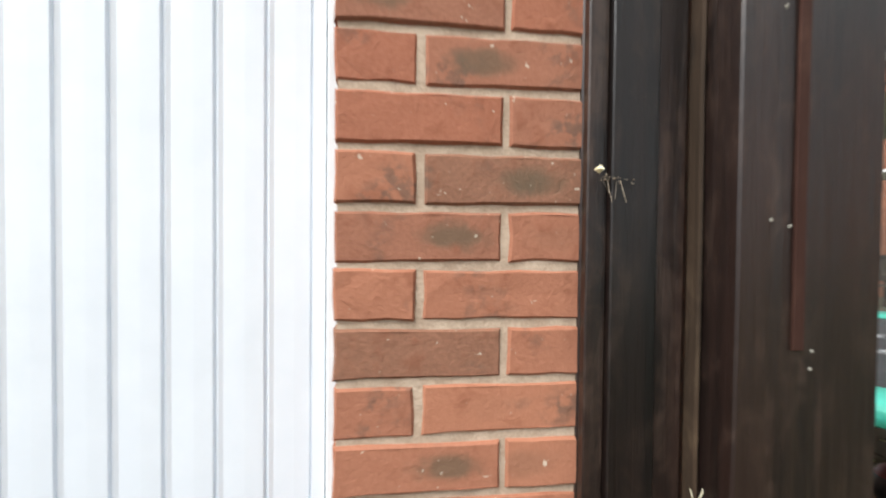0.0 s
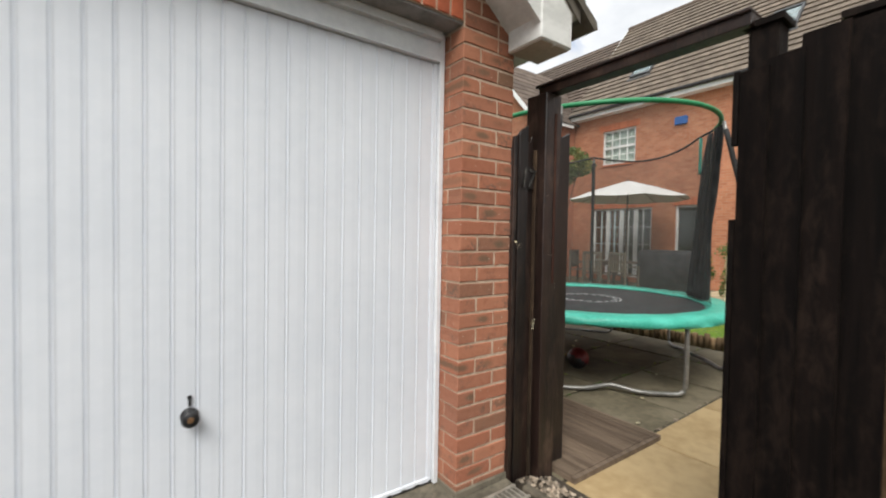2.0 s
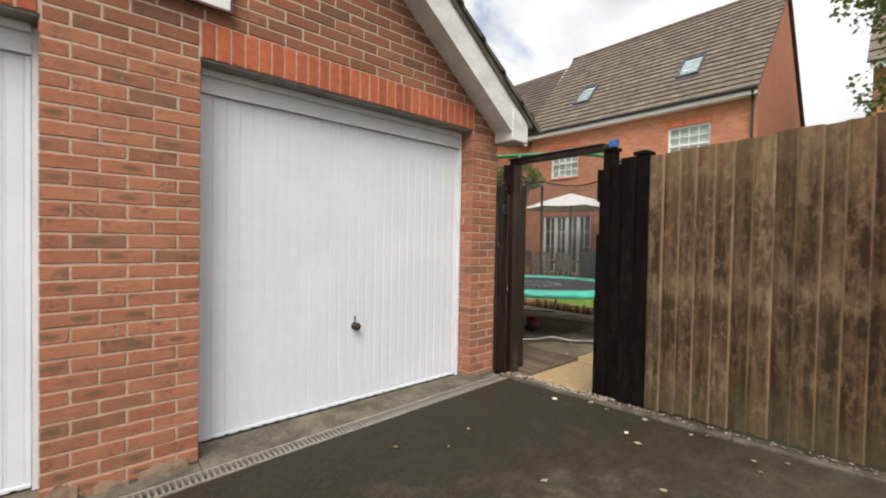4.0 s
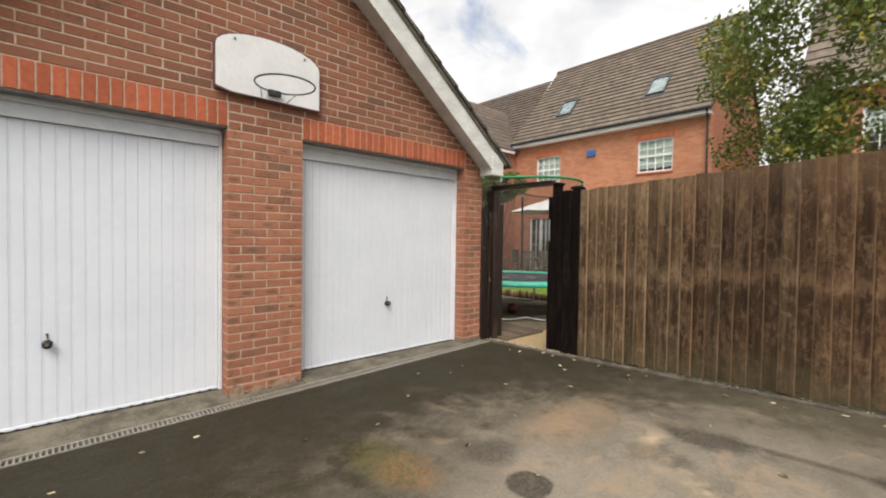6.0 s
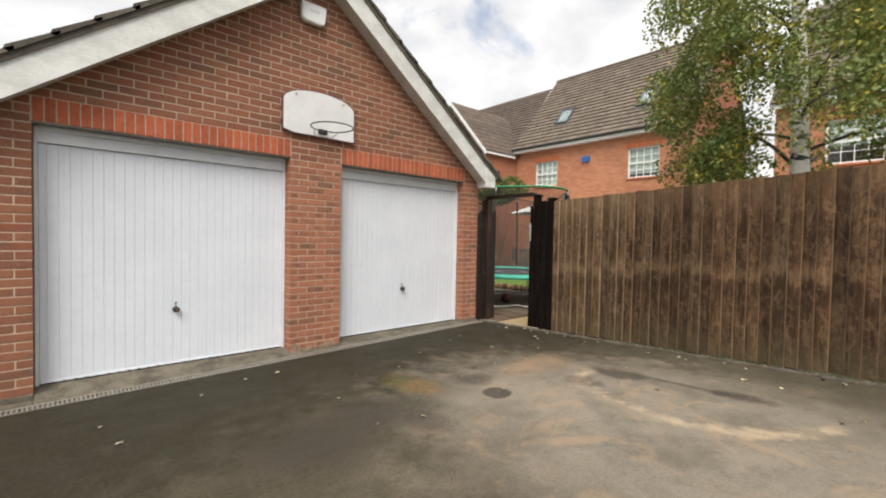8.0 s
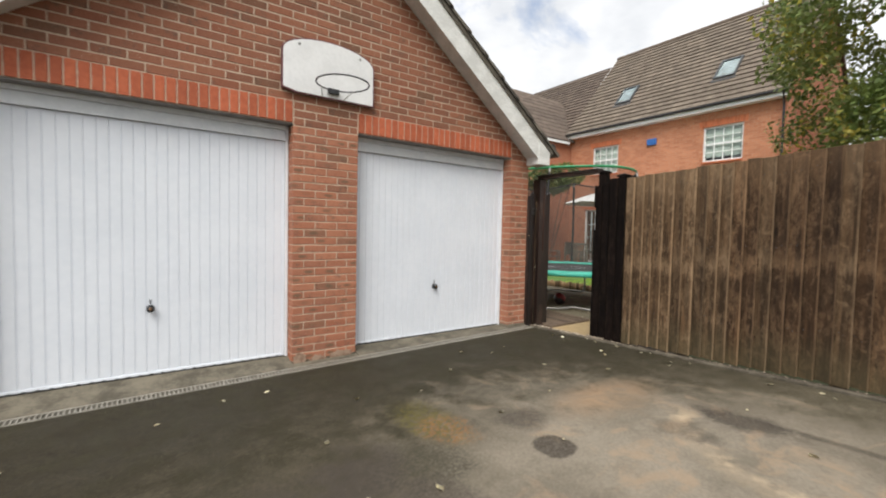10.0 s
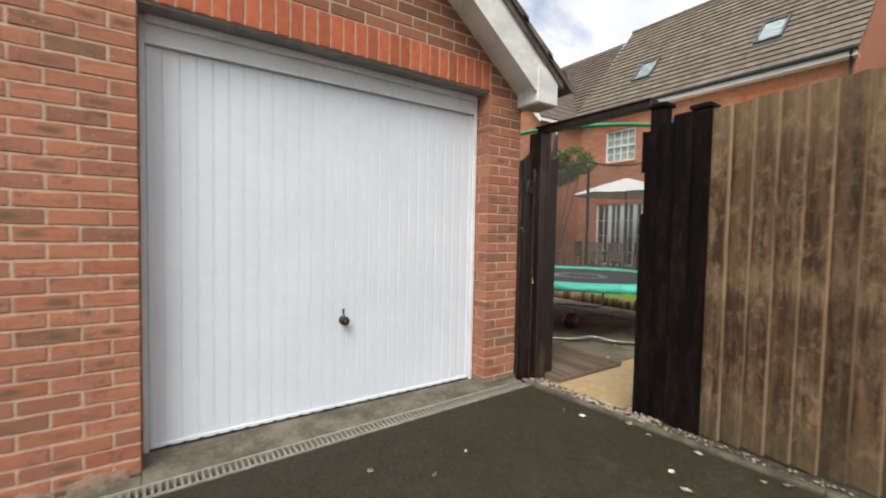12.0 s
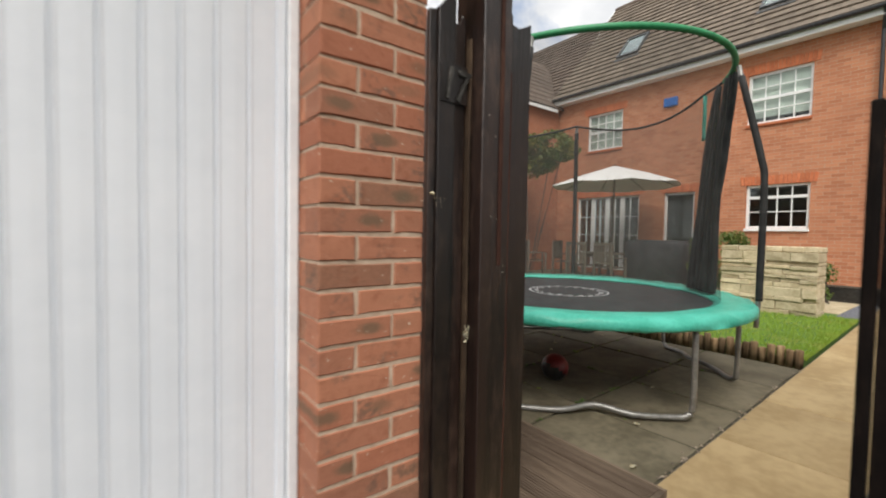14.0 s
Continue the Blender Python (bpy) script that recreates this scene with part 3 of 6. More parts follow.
tagged(ground, "rough ground of grass and earth around the houses", "ground", kind="structure")

bm = bmesh.new()
xs = [-14 + 0.5 * i for i in range(28)] + [0.40]
ys = [0.62, 0.45, 0.2] + [-0.5 * i for i in range(0, 29)]
grid = [[bm.verts.new((x, drain_y(x) - 0.061 if y > 0.6 else y, slope(y, x) + (0.006 * noise.noise((x * 0.9, y * 0.9, 0)) if y < 0.4 else 0.0))) for x in xs] for y in ys]
for r0, r1 in zip(grid, grid[1:]):
    for i in range(len(xs) - 1):
        bm.faces.new((r0[i], r0[i + 1], r1[i + 1], r1[i]))
rim = bmesh.ops.extrude_face_region(bm, geom=list(bm.faces))
for g in rim["geom"]:
    if isinstance(g, bmesh.types.BMVert):
        g.co.z = -0.10
driveway = mesh_ob("driveway", bm, "asphalt", smooth=False)
tagged(driveway, "dark weathered asphalt driveway with pale worn patches and oil stains", "driveway", kind="structure")

# soil strip with pebbles along the fence and the gate
bm = bmesh.new()
prev = None
for y in [0.80, 0.45] + [-0.5 * i for i in range(0, 25)]:
    row = [bm.verts.new((x, y, slope(y) * (1.0 if x < 0.7 else 0.3) + dz)) for x, dz in ((0.45, -0.015), (0.53, -0.02), (0.60, -0.012), (0.74, -0.03))]
    low = [bm.verts.new((x, y, -0.12)) for x in (0.45, 0.74)]
    if prev:
        a = prev[0]
        for i in range(3):
            bm.faces.new((a[i], a[i + 1], row[i + 1], row[i]))
        bm.faces.new((prev[1][0], a[0], row[0], low[0]))
        bm.faces.new((a[3], prev[1][1], low[1], row[3]))
    prev = (row, low)
soil = mesh_ob("soil_strip", bm, "soil")
tagged(soil, "strip of damp dark soil at the foot of the fence", "soil", kind="structure")

bm = bmesh.new()


def pebble(bm, x, y, z, r):
    """A small squashed eight-faced stone."""
    k = rng.random() * math.tau
    s = [r * rng.uniform(0.7, 1.2), r * rng.uniform(0.7, 1.3), r * rng.uniform(0.45, 0.8)]
    pts = [(s[0], 0, 0), (0, s[1], 0), (-s[0], 0, 0), (0, -s[1], 0)]
    c, d = math.cos(k), math.sin(k)
    vs = [bm.verts.new((x + px * c - py * d, y + px * d + py * c, z)) for px, py, _ in pts]
    t, b = bm.verts.new((x + r * 0.2, y, z + s[2])), bm.verts.new((x, y, z - s[2]))
    for i in range(4):
        bm.faces.new((vs[i], vs[(i + 1) % 4], t))
        bm.faces.new((vs[(i + 1) % 4], vs[i], b))


for _ in range(520):
    y = rng.uniform(-0.30, 0.78)
    x = rng.uniform(0.455, 0.60 if y > 0.02 else 0.66)
    pebble(bm, x, y, slope(y) - 0.008 + rng.uniform(0, 0.008), rng.uniform(0.008, 0.018))
for _ in range(700):
    y = -0.30 - 7.0 * rng.random() ** 1.3
    pebble(bm, rng.uniform(0.455, 0.58), y, slope(y) - 0.008 + rng.uniform(0, 0.004), rng.uniform(0.005, 0.011))
pebbles = mesh_ob("pebbles", bm, "pebble")
tagged(pebbles, "loose mixed brown and white pebbles in the gateway", "pebbles", kind="stuff")

edging = thing("kerb_edging", "narrow worn concrete edging along the driveway", "kerb", (0.425, 0, 0), kind="structure")
y = 0.70
while y > -9:
    y1 = y - 0.91
    bm = bmesh.new()
    prism(bm, [(0.40 - 0.425, -0.1), (0.40 - 0.425, 0.012), (0.408 - 0.425, 0.02), (0.442 - 0.425, 0.02), (0.45 - 0.425, 0.012), (0.45 - 0.425, -0.1)], "y", y, y1 + 0.006)
    for v in bm.verts:
        if v.co.z > 0:
            v.co.z += slope(v.co.y)
    part("kerb_stone", bm, "kerb", edging)
    y = y1

# ---- channel drain and sills ----
drain = thing("channel_drain", "galvanised slotted channel drain grating set before the garage doors", "drain")
drain.matrix_basis = Matrix.Translation((-2.4, 0.66, slope(1, -2.4) + 0.002)) @ Matrix.Rotation(0.014, 4, "Z") @ Matrix.Rotation(-0.012, 4, "Y")
DX0, DX1 = -6.4, 0.40
part("rail", boxes((DX0 + 2.4, DX1 + 2.4, -0.06, -0.044, -0.05, 0.004)), "galv", drain)
part("rail", boxes((DX0 + 2.4, DX1 + 2.4, 0.044, 0.06, -0.05, 0.004)), "galv", drain)
part("channel", boxes((DX0 + 2.4, DX1 + 2.4, -0.044, 0.044, -0.09, -0.045)), "pit", drain, "dark drain channel")
bar_me = data_of("bar", boxes((-0.0048, 0.0048, -0.044, 0.044, -0.02, 0.0015)), "galv")
n_bars = 230
for i in range(n_bars):
    shared("bar", bar_me, drain, Matrix.Translation((DX0 + 2.4 + (i + 0.5) * (DX1 - DX0) / n_bars, 0, 0)))

OPEN = ((-2.083, 0.08), (-4.880, -2.735))
for a, b in OPEN:
    bm = bmesh.new()
    prism(bm, [(0.745, -0.1), (0.745, 0.012), (0.755, 0.018), (0.96, 0.048), (1.10, 0.05), (1.10, -0.1)], "x", a - 0.0 + 0.002, b - 0.002)
    bmesh.ops.subdivide_edges(bm, edges=[e for e in bm.edges if abs(e.verts[0].co.x - e.verts[1].co.x) > 1], cuts=30)
    for v in bm.verts:
        if v.co.y < 0.80:
            v.co.y = drain_y(v.co.x) + 0.062 + (v.co.y - 0.745)
            if v.co.z > 0:
                v.co.z = slope(1, v.co.x) + v.co.z - 0.012
        if v.co.z > -0.05 and v.co.y < 1.0:
            v.co.z += 0.004 * noise.noise((v.co.x * 4, v.co.y * 9, 0))
            v.co.y += 0.004 * noise.noise((v.co.x * 3, 5, v.co.z))
    tagged(mesh_ob("door_sill", bm, "concrete"), "worn concrete sill under the garage door", "sill", kind="structure")

# concrete strips between the drain and the piers
for a, b in ((-5.21, -4.882), (-2.733, -2.085), (0.082, 0.40)):
    bm = bmesh.new()
    prism(bm, [(a, drain_y(a) + 0.062), (b, drain_y(b) + 0.062), (b, 0.8275 if a < 0 else 0.814), (a, 0.8275 if a < 0 else 0.814)], "z", -0.1, 0.0)
    for v in bm.verts:
        if v.co.z > -0.05:
            v.co.z = slope(1, v.co.x) + (0.006 if v.co.y > 0.8 else 0.0)
    tagged(mesh_ob("apron", bm, "concrete"), "worn concrete strip at the foot of a brick pier", "paving", kind="structure")

# ---- garage ----
FRONT, Z0, COURSE = 0.83, 0.0275, 0.075
WALL_L, WALL_R = -5.2075, 0.4075
APEX, PITCH, BARGE = -2.4, 0.765, 0.265


def roof_low(x):
    return 2.22 + PITCH * (0.45 - (APEX + abs(x - APEX)))


garage = thing("garage", "red brick double garage with white bargeboards and tiled gable roof", "garage", (APEX, 2.8, 0))
GX, GY = -APEX, -2.8


def gpart(name, bm, material, label="", parent=None):
    """A part of the garage, given in world coordinates."""
    bmesh.ops.translate(bm, verts=bm.verts, vec=(GX, GY, 0))
    return part(name, bm, material, parent or garage, label)


JOINT = FRONT + 0.0035
LINTEL, SOLDIER_TOP = 2.30, Z0 + 33 * COURSE
bm = bmesh.new()
prism(bm, [(WALL_L + 0.004, LINTEL), (WALL_R - 0.004, LINTEL), (WALL_R - 0.004, roof_low(WALL_R) + 0.12), (APEX, roof_low(APEX) + 0.12), (WALL_L + 0.004, roof_low(WALL_R) + 0.12)], "y", JOINT, FRONT + 0.215)
front_wall = gpart("front_wall", bm, "mortar", "cream mortar joints of the brick gable wall")
for a, b in ((0.084, WALL_R - 0.004), (-2.731, -2.087), (WALL_L + 0.004, -4.884)):
    gpart("pier", boxes((a, b, JOINT, FRONT + 0.211, Z0, LINTEL)), "mortar", "cream mortar joints of a brick pier")
for a, b, f in ((0.075, WALL_R + 0.006, -0.014), (-2.734, -2.084, 0.003), (WALL_L, -4.881, 0.003)):
    gpart("plinth", boxes((a, b, FRONT + f, FRONT + 0.210, -0.1, 0.075 if f < 0 else Z0 - 0.001), bevel=0.004), "concrete", "stained concrete pier base")
for x0, x1 in ((WALL_R - 0.215, WALL_R), (WALL_L, WALL_L + 0.215)):
    gpart("side_wall", boxes((x0, x1, FRONT + 0.22, 6.4, -0.1, roof_low(WALL_R) + 0.05)), "house_brick", "plain red brick side wall of the garage")
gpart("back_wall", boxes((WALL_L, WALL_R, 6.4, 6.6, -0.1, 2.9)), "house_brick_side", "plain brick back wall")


def brick_bm(length, depth, seed, height=0.065):
    """A brick with worn, slightly wavering arrises; front at y = 0."""
    r = random.Random(seed)
    bm = bmesh.new()
    hx, hz, c = length / 2, height / 2, 0.0035
    nx = 5 if length > 0.15 else 3
    pts = [(-hx + length * i / nx, -hz) for i in range(nx)] + [(hx, -hz), (hx, 0)] + [(hx - length * i / nx, hz) for i in range(nx)] + [(-hx, hz), (-hx, 0)]
    jig = [(x + r.uniform(-0.0016, 0.0016), z + r.uniform(-0.0018, 0.0018)) for x, z in pts]
    inner = [bm.verts.new((x * (1 - c / hx) + r.uniform(-0.001, 0.001), r.uniform(-0.0015, 0.0006), z * (1 - c / hz))) for x, z in jig]
    outer = [bm.verts.new((x, 0.0035, z)) for x, z in jig]
    back = [bm.verts.new((x, depth, z)) for x, z in jig]
    n = len(jig)
    bm.faces.new(inner)
    for i in range(n):
        j = (i + 1) % n
        bm.faces.new((inner[i], inner[j], outer[j], outer[i]))
        bm.faces.new((outer[i], outer[j], back[j], back[i]))
    return bm


_brick_cache = {}


def brick_data(length, depth, variant, material="brick"):
    key = (round(length, 4), round(depth, 4), variant, material)
    if key not in _brick_cache:
        _brick_cache[key] = data_of("brick", brick_bm(length, depth, int(length * 7919 + depth * 104729 + variant * 31)), material)
    return _brick_cache[key]


def lay(x0, x1, k, depth=0.1025, y=FRONT):
    """One brick of course k on the front face, as an object."""
    m = Matrix.Translation(((x0 + x1) / 2 + GX, y + rng.uniform(-0.0015, 0.0015) + GY, Z0 + k * COURSE + 0.0375 + rng.uniform(-0.001, 0.001)))
    m = m @ Matrix.Rotation(rng.uniform(-0.004, 0.004), 4, "Y")
    return shared("brick", brick_data(x1 - x0, depth, rng.randrange(4)), front_wall, m)


for x0, x1, h in ((-2.72, -2.60, 0.105), (-2.57, -2.40, 0.06), (-2.36, -2.13, 0.085)):
    bm = bmesh.new()
    n = 9
    top = [(x0 + (x1 - x0) * i / n, h * (0.55 + 0.45 * math.sin(math.pi * (i + 0.5) / (n + 1))) + rng.uniform(-0.014, 0.014)) for i in range(n, -1, -1)]
    prism(bm, [(x0, 0.0), (x1, 0.0)] + top, "y", FRONT - 0.0055, FRONT + 0.003)
    gpart("old_render", bm, "old_render", "crumbling pale render at the foot of the pier")
S, H, J = 0.215, 0.1025, 0.010
for k in range(30):
    if k % 2 == 0:
        # header at the reveal corner, then a stretcher
        lay(0.08, 0.08 + H, k, 0.215)
        lay(0.08 + H + J, WALL_R, k)
        for a, b in ((-2.735, -2.735 + H), (-2.083 - H, -2.083)):
            lay(a, b, k, 0.215)
        w = (0.652 - 2 * H - 3 * J) / 2
        lay(-2.735 + H + J, -2.735 + H + J + w, k)
        lay(-2.083 - H - J - w, -2.083 - H - J, k)
    else:
        lay(0.08, 0.08 + S, k)
        lay(0.08 + S + J, WALL_R, k)
        lay(0.08, 0.08 + S, k, 0.1025, FRONT + H + J)
        w = (0.652 - 2 * J) / 3
        for i in range(3):
            lay(-2.735 + i * (w + J), -2.735 + i * (w + J) + w, k)
        lay(-2.735, -2.735 + w, k, 0.1025, FRONT + H + J)
for a, b in OPEN:
    n = 28
    p = (b - a) / n
    me = [data_of("soldier_brick", brick_bm(SOLDIER_TOP - LINTEL - 0.006, 0.1025, 900 + i, p - J), "soldier") for i in range(3)]
    for i in range(n):
        m = Matrix.Translation((a + (i + 0.5) * p + GX, FRONT - 0.002 + GY + rng.uniform(-0.001, 0.001), (LINTEL + SOLDIER_TOP) / 2)) @ Matrix.Rotation(radians(90), 4, "Y")
        shared("soldier_brick", me[rng.randrange(3)], front_wall, m)

verts, faces = [], []


def add_brick(x0, x1, z0, z1):
    """Joined brick of the gable, with a chamfered face."""
    b = len(verts)
    c, y = 0.004, FRONT + rng.uniform(-0.0015, 0.0015)
    q = [rng.uniform(-0.0012, 0.0012) for _ in range(4)]
    x0, x1, z0, z1 = x0 + q[0], x1 + q[1], z0 + q[2], z1 + q[3]
    verts.extend([(x0 + c + GX, y + GY, z0 + c), (x1 - c + GX, y + GY, z0 + c), (x1 - c + GX, y + GY, z1 - c), (x0 + c + GX, y + GY, z1 - c)])
    verts.extend([(x0 + GX, y + c + GY, z0), (x1 + GX, y + c + GY, z0), (x1 + GX, y + c + GY, z1), (x0 + GX, y + c + GY, z1)])
    verts.extend([(x0 + GX, y + 0.03 + GY, z0), (x1 + GX, y + 0.03 + GY, z0), (x1 + GX, y + 0.03 + GY, z1), (x0 + GX, y + 0.03 + GY, z1)])
    faces.append((b, b + 1, b + 2, b + 3))
    for o in (0, 4):
        for i in range(4):
            j = (i + 1) % 4
            faces.append((b + o + i, b + o + j, b + o + 4 + j, b + o + 4 + i)[::-1])


for k in range(30):
    z = Z0 + k * COURSE + 0.005
    cuts = (WALL_L, WALL_L + S, -4.88) if k % 2 else (WALL_L, WALL_L + H, -4.88)
    add_brick(cuts[0], cuts[1] - 0, z, z + 0.065)
    add_brick(cuts[1] + J, cuts[2], z, z + 0.065)
k = 30
while Z0 + k * COURSE < roof_low(APEX) + 0.1:
    z = Z0 + k * COURSE + 0.005
    x = WALL_R - (0 if k % 2 else 0.1125)
    spans = [(WALL_R - H, WALL_R)] if k % 2 == 0 else []
    while x - S > WALL_L:
        spans.append((x - S, x))
        x -= 0.225
    spans.append((WALL_L, x))
    for a, b in spans:
        if k < 33:
            cut = [(a, b)]
            for o0, o1 in OPEN:
                cut = [q for c0, c1 in cut for q in ((c0, min(c1, o0 - J)), (max(c0, o1 + J), c1)) if q[1] - q[0] > 0.03]
        else:
            cut = [(a, b)]
        for c0, c1 in cut:
            if max(roof_low(c0), roof_low(c1)) + 0.06 > z:
                add_brick(c0, c1, z, z + 0.065)
    k += 1
me = bpy.data.meshes.new("brickwork")
me.from_pydata(verts, [], faces)
me.materials.append(M["brick_joined"])
brickwork = new("brickwork", me)
brickwork.parent = garage
tagged(brickwork, "mixed red and dark bricks of the gable wall", kind="stuff")

for a, b in OPEN:
    gpart("lintel", boxes((a - 0.0, b, FRONT + 0.012, FRONT + 0.20, LINTEL - 0.012, LINTEL - 0.001)), "steel_lintel", "grey steel lintel")

# roof, bargeboards, eaves boxes
for s in (1, -1):
    def rx(d):
        return APEX + s * d
    bm = bmesh.new()
    lo = lambda d: roof_low(APEX + d)
    prism(bm, [(rx(0), lo(0)), (rx(2.86), lo(2.86)), (rx(2.86), lo(2.86) + BARGE), (rx(0), lo(0) + BARGE)], "y", 0.61, 0.632)
    gpart("bargeboard", bm, "white_barge", "white painted bargeboard with weathered lower edge")
    bm = bmesh.new()
    prism(bm, [(rx(0), lo(0) + 0.03), (rx(2.80), lo(2.80) + 0.03), (rx(2.80), lo(2.80) + 0.045), (rx(0), lo(0) + 0.045)], "y", 0.632, 0.832)
    gpart("soffit", bm, "white_barge", "white soffit board under the verge")
    bm = bmesh.new()
    x0, x1 = sorted((rx(2.755), rx(2.975)))
    box(bm, x0, x1, 0.604, 0.825, 2.222, 2.50, bevel=0.006)
    gpart("eaves_box", bm, "white_barge", "white boxed eaves end with a stained underside")
    bm = boxes((x0 + 0.01, x1 - 0.01, 0.615, 0.815, 2.216, 2.2225))
    gpart("eaves_soffit", bm, "soffit_brown", "brown stained eaves underside")
    bm = boxes((min(rx(2.83), rx(2.975)), max(rx(2.83), rx(2.975)), 0.83, 6.6, 2.26, 2.45))
    gpart("fascia", bm, "white_barge", "white eaves fascia")
    bm = bmesh.new()
    prism(bm, [(rx(0), lo(0) + BARGE + 0.002), (rx(3.02), lo(3.02) + BARGE + 0.002), (rx(3.02), lo(3.02) + BARGE + 0.062), (rx(0), lo(0) + BARGE + 0.062)], "y", 0.592, 0.640)
    gpart("verge_mortar", bm, "garage_tile", "weathered mortar bedding under the verge tiles")
    # tile courses
    bm = bmesh.new()
    n = 12
    for i in range(n):
        d1, d0 = 3.13 - i * 3.13 / n, 3.13 - (i + 1) * 3.13 / n - 0.05
        d0 = max(d0, 0)
        z1, z0 = lo(d1) + BARGE + 0.115, lo(d0) + BARGE + 0.085
        y = 0.575
        w = 0.3
        while y < 6.65:
            t = rng.uniform(0, 0.006)
            prism(bm, [(rx(d0), z0 + t), (rx(d1), z1 + t), (rx(d1 + 0.01), z1 - 0.035 + t), (rx(d1 - 0.02), z1 - 0.045 + t), (rx(d0), z0 - 0.03 + t)], "y", y, min(y + w - 0.006, 6.65))
            y += w
    gpart("roof_tiles", bm, "garage_tile", "dark mossy concrete roof tiles")["kind"] = "stuff"
    bm = bmesh.new()
    prism(bm, [(rx(0), lo(0) + BARGE + 0.005), (rx(3.0), lo(3.0) + BARGE + 0.005), (rx(3.0), lo(3.0) + BARGE), (rx(0), lo(0) + BARGE)], "y", 0.6, 6.6)
    gpart("roof_deck", bm, "soffit_brown", "roof underlay")
    tubebm = tube(bmesh.new(), [(rx(3.05), 0.62, 2.47), (rx(3.05), 6.6, 2.45)], 0.055, 10)
    gpart("gutter", tubebm, "black_plastic", "black plastic gutter")
bm = tube(bmesh.new(), [(APEX, 0.57, roof_low(APEX) + BARGE + 0.07), (APEX, 6.65, roof_low(APEX) + BARGE + 0.07)], 0.10, 12)
gpart("ridge_tile", bm, "garage_tile", "dark ridge tile")


# ---- garage doors ----
def garage_door(a, b, label, hx, hz):
    cx = (a + b) / 2
    d = thing("garage_door", label, "garage door", (cx, 1.0, 0.05), "garage doors")
    w, top = (b - a) / 2, LINTEL - 0.05 - 0.013
    # outer frame: jambs and stepped head
    jl, jr = -w + 0.028, w - 0.030
    for x0, x1 in ((-w + 0.002, jl), (jr, w - 0.002)):
        part("jamb", boxes((x0, x1, -0.025, 0.05, 0.0, top), bevel=0.003), "white_frame", d, "white painted steel door jamb")
    part("head", boxes((jl + 0.001, jr - 0.001, -0.03, 0.06, 2.10, 2.165), (jl + 0.001, jr - 0.001, -0.012, 0.06, 2.165, 2.20), (jl + 0.001, jr - 0.001, -0.045, 0.06, 2.20, top)), "white_frame", d, "stepped white head of the door frame")
    # black strips put the shadow of the gaps beside the leaf
    part("seal", boxes((jl + 0.0005, jl + 0.003, 0.018, 0.04, 0.01, 2.10)), "black_plastic", d, "thin black strip standing in for the shadowed door gap")
    part("seal", boxes((jr - 0.004, jr - 0.0005, 0.018, 0.04, 0.01, 2.10)), "black_plastic", d, "thin black strip standing in for the shadowed door gap")
    # ribbed leaf: one pressed sheet
    x0, x1 = jl + 0.0035, jr - 0.0045
    pitch = 0.0775
    n = int((x1 - x0 - 0.13) / pitch) + 1
    prof = [(x0, -0.006), (x0 + 0.022, -0.006), (x0 + 0.025, 0.0)]
    for i in range(n):
        p = x1 - 0.096 - (n - 1 - i) * pitch
        prof += [(p - 0.002, 0.0), (p + 0.0003, 0.0052), (p + 0.0026, 0.0052), (p + 0.0070, -0.0018), (p + 0.014, 0.0), (p + 0.047, -0.0008)]
    prof += [(x1 - 0.026, 0.0), (x1 - 0.023, 0.004), (x1 - 0.020, -0.006), (x1, -0.006)]
    bm = bmesh.new()
    zs = [0.03, 0.7, 1.4, 2.095]
    rows = [[bm.verts.new((x, y, z)) for x, y in prof] for z in zs]
    for r0, r1 in zip(rows, rows[1:]):
        for i in range(len(prof) - 1):
            bm.faces.new((r0[i], r0[i + 1], r1[i + 1], r1[i]))
    back = bmesh.ops.extrude_face_region(bm, geom=list(bm.faces))
    for g in back["geom"]:
        if isinstance(g, bmesh.types.BMVert):
            g.co.y = 0.03
    part("door_leaf", bm, "white_steel", d, "white vertically ribbed steel leaf")
    part("bottom_rail", boxes((x0, x1, -0.008, 0.03, 0.0095, 0.0298), bevel=0.002), "white_steel", d)
    part("rubber_seal", boxes((x0, x1, -0.007, 0.03, 0.001, 0.0094)), "black_plastic", d, "dark rubber seal under the leaf")
    notch = data_of("drain_notch", boxes((-0.012, 0.012, -0.0095, -0.0082, 0.0105, 0.0165)), "black_plastic")
    k = x0 + 0.08
    while k < x1:
        shared("drain_notch", notch, d, Matrix.Translation((k, 0, 0)))
        k += pitch
    bm = lathe(bmesh.new(), [(0.029, 0.0), (0.029, -0.005), (0.021, -0.009), (0.020, -0.028), (0.027, -0.034), (0.0285, -0.046), (0.025, -0.050)], (hx, -0.003, hz), 24, "y")
    handle = part("handle", bm, "black_plastic", d, "round black turning handle", True)
    bm = lathe(bmesh.new(), [(0.0105, -0.049), (0.0105, -0.0525), (0.0085, -0.053)], (hx, -0.003, hz), 16, "y")
    part("lock_barrel", bm, "brass", handle, "worn brass lock barrel")
    bm = bmesh.new()
    lathe(bm, [(0.008, -0.002), (0.008, -0.006), (0.006, -0.0065)], (hx, -0.003, hz + 0.066), 14, "y")
    box(bm, hx - 0.004, hx + 0.004, -0.0085, -0.005, hz + 0.034, hz + 0.066)
    part("keyhole", bm, "black_plastic", d, "small dark keyhole plate")
    return d


garage_door(*OPEN[0], "white ribbed steel up-and-over garage door beside the garden gate, closed", 0.0, 0.588)
garage_door(*OPEN[1], "white ribbed steel up-and-over garage door, closed", -0.036, 0.568)
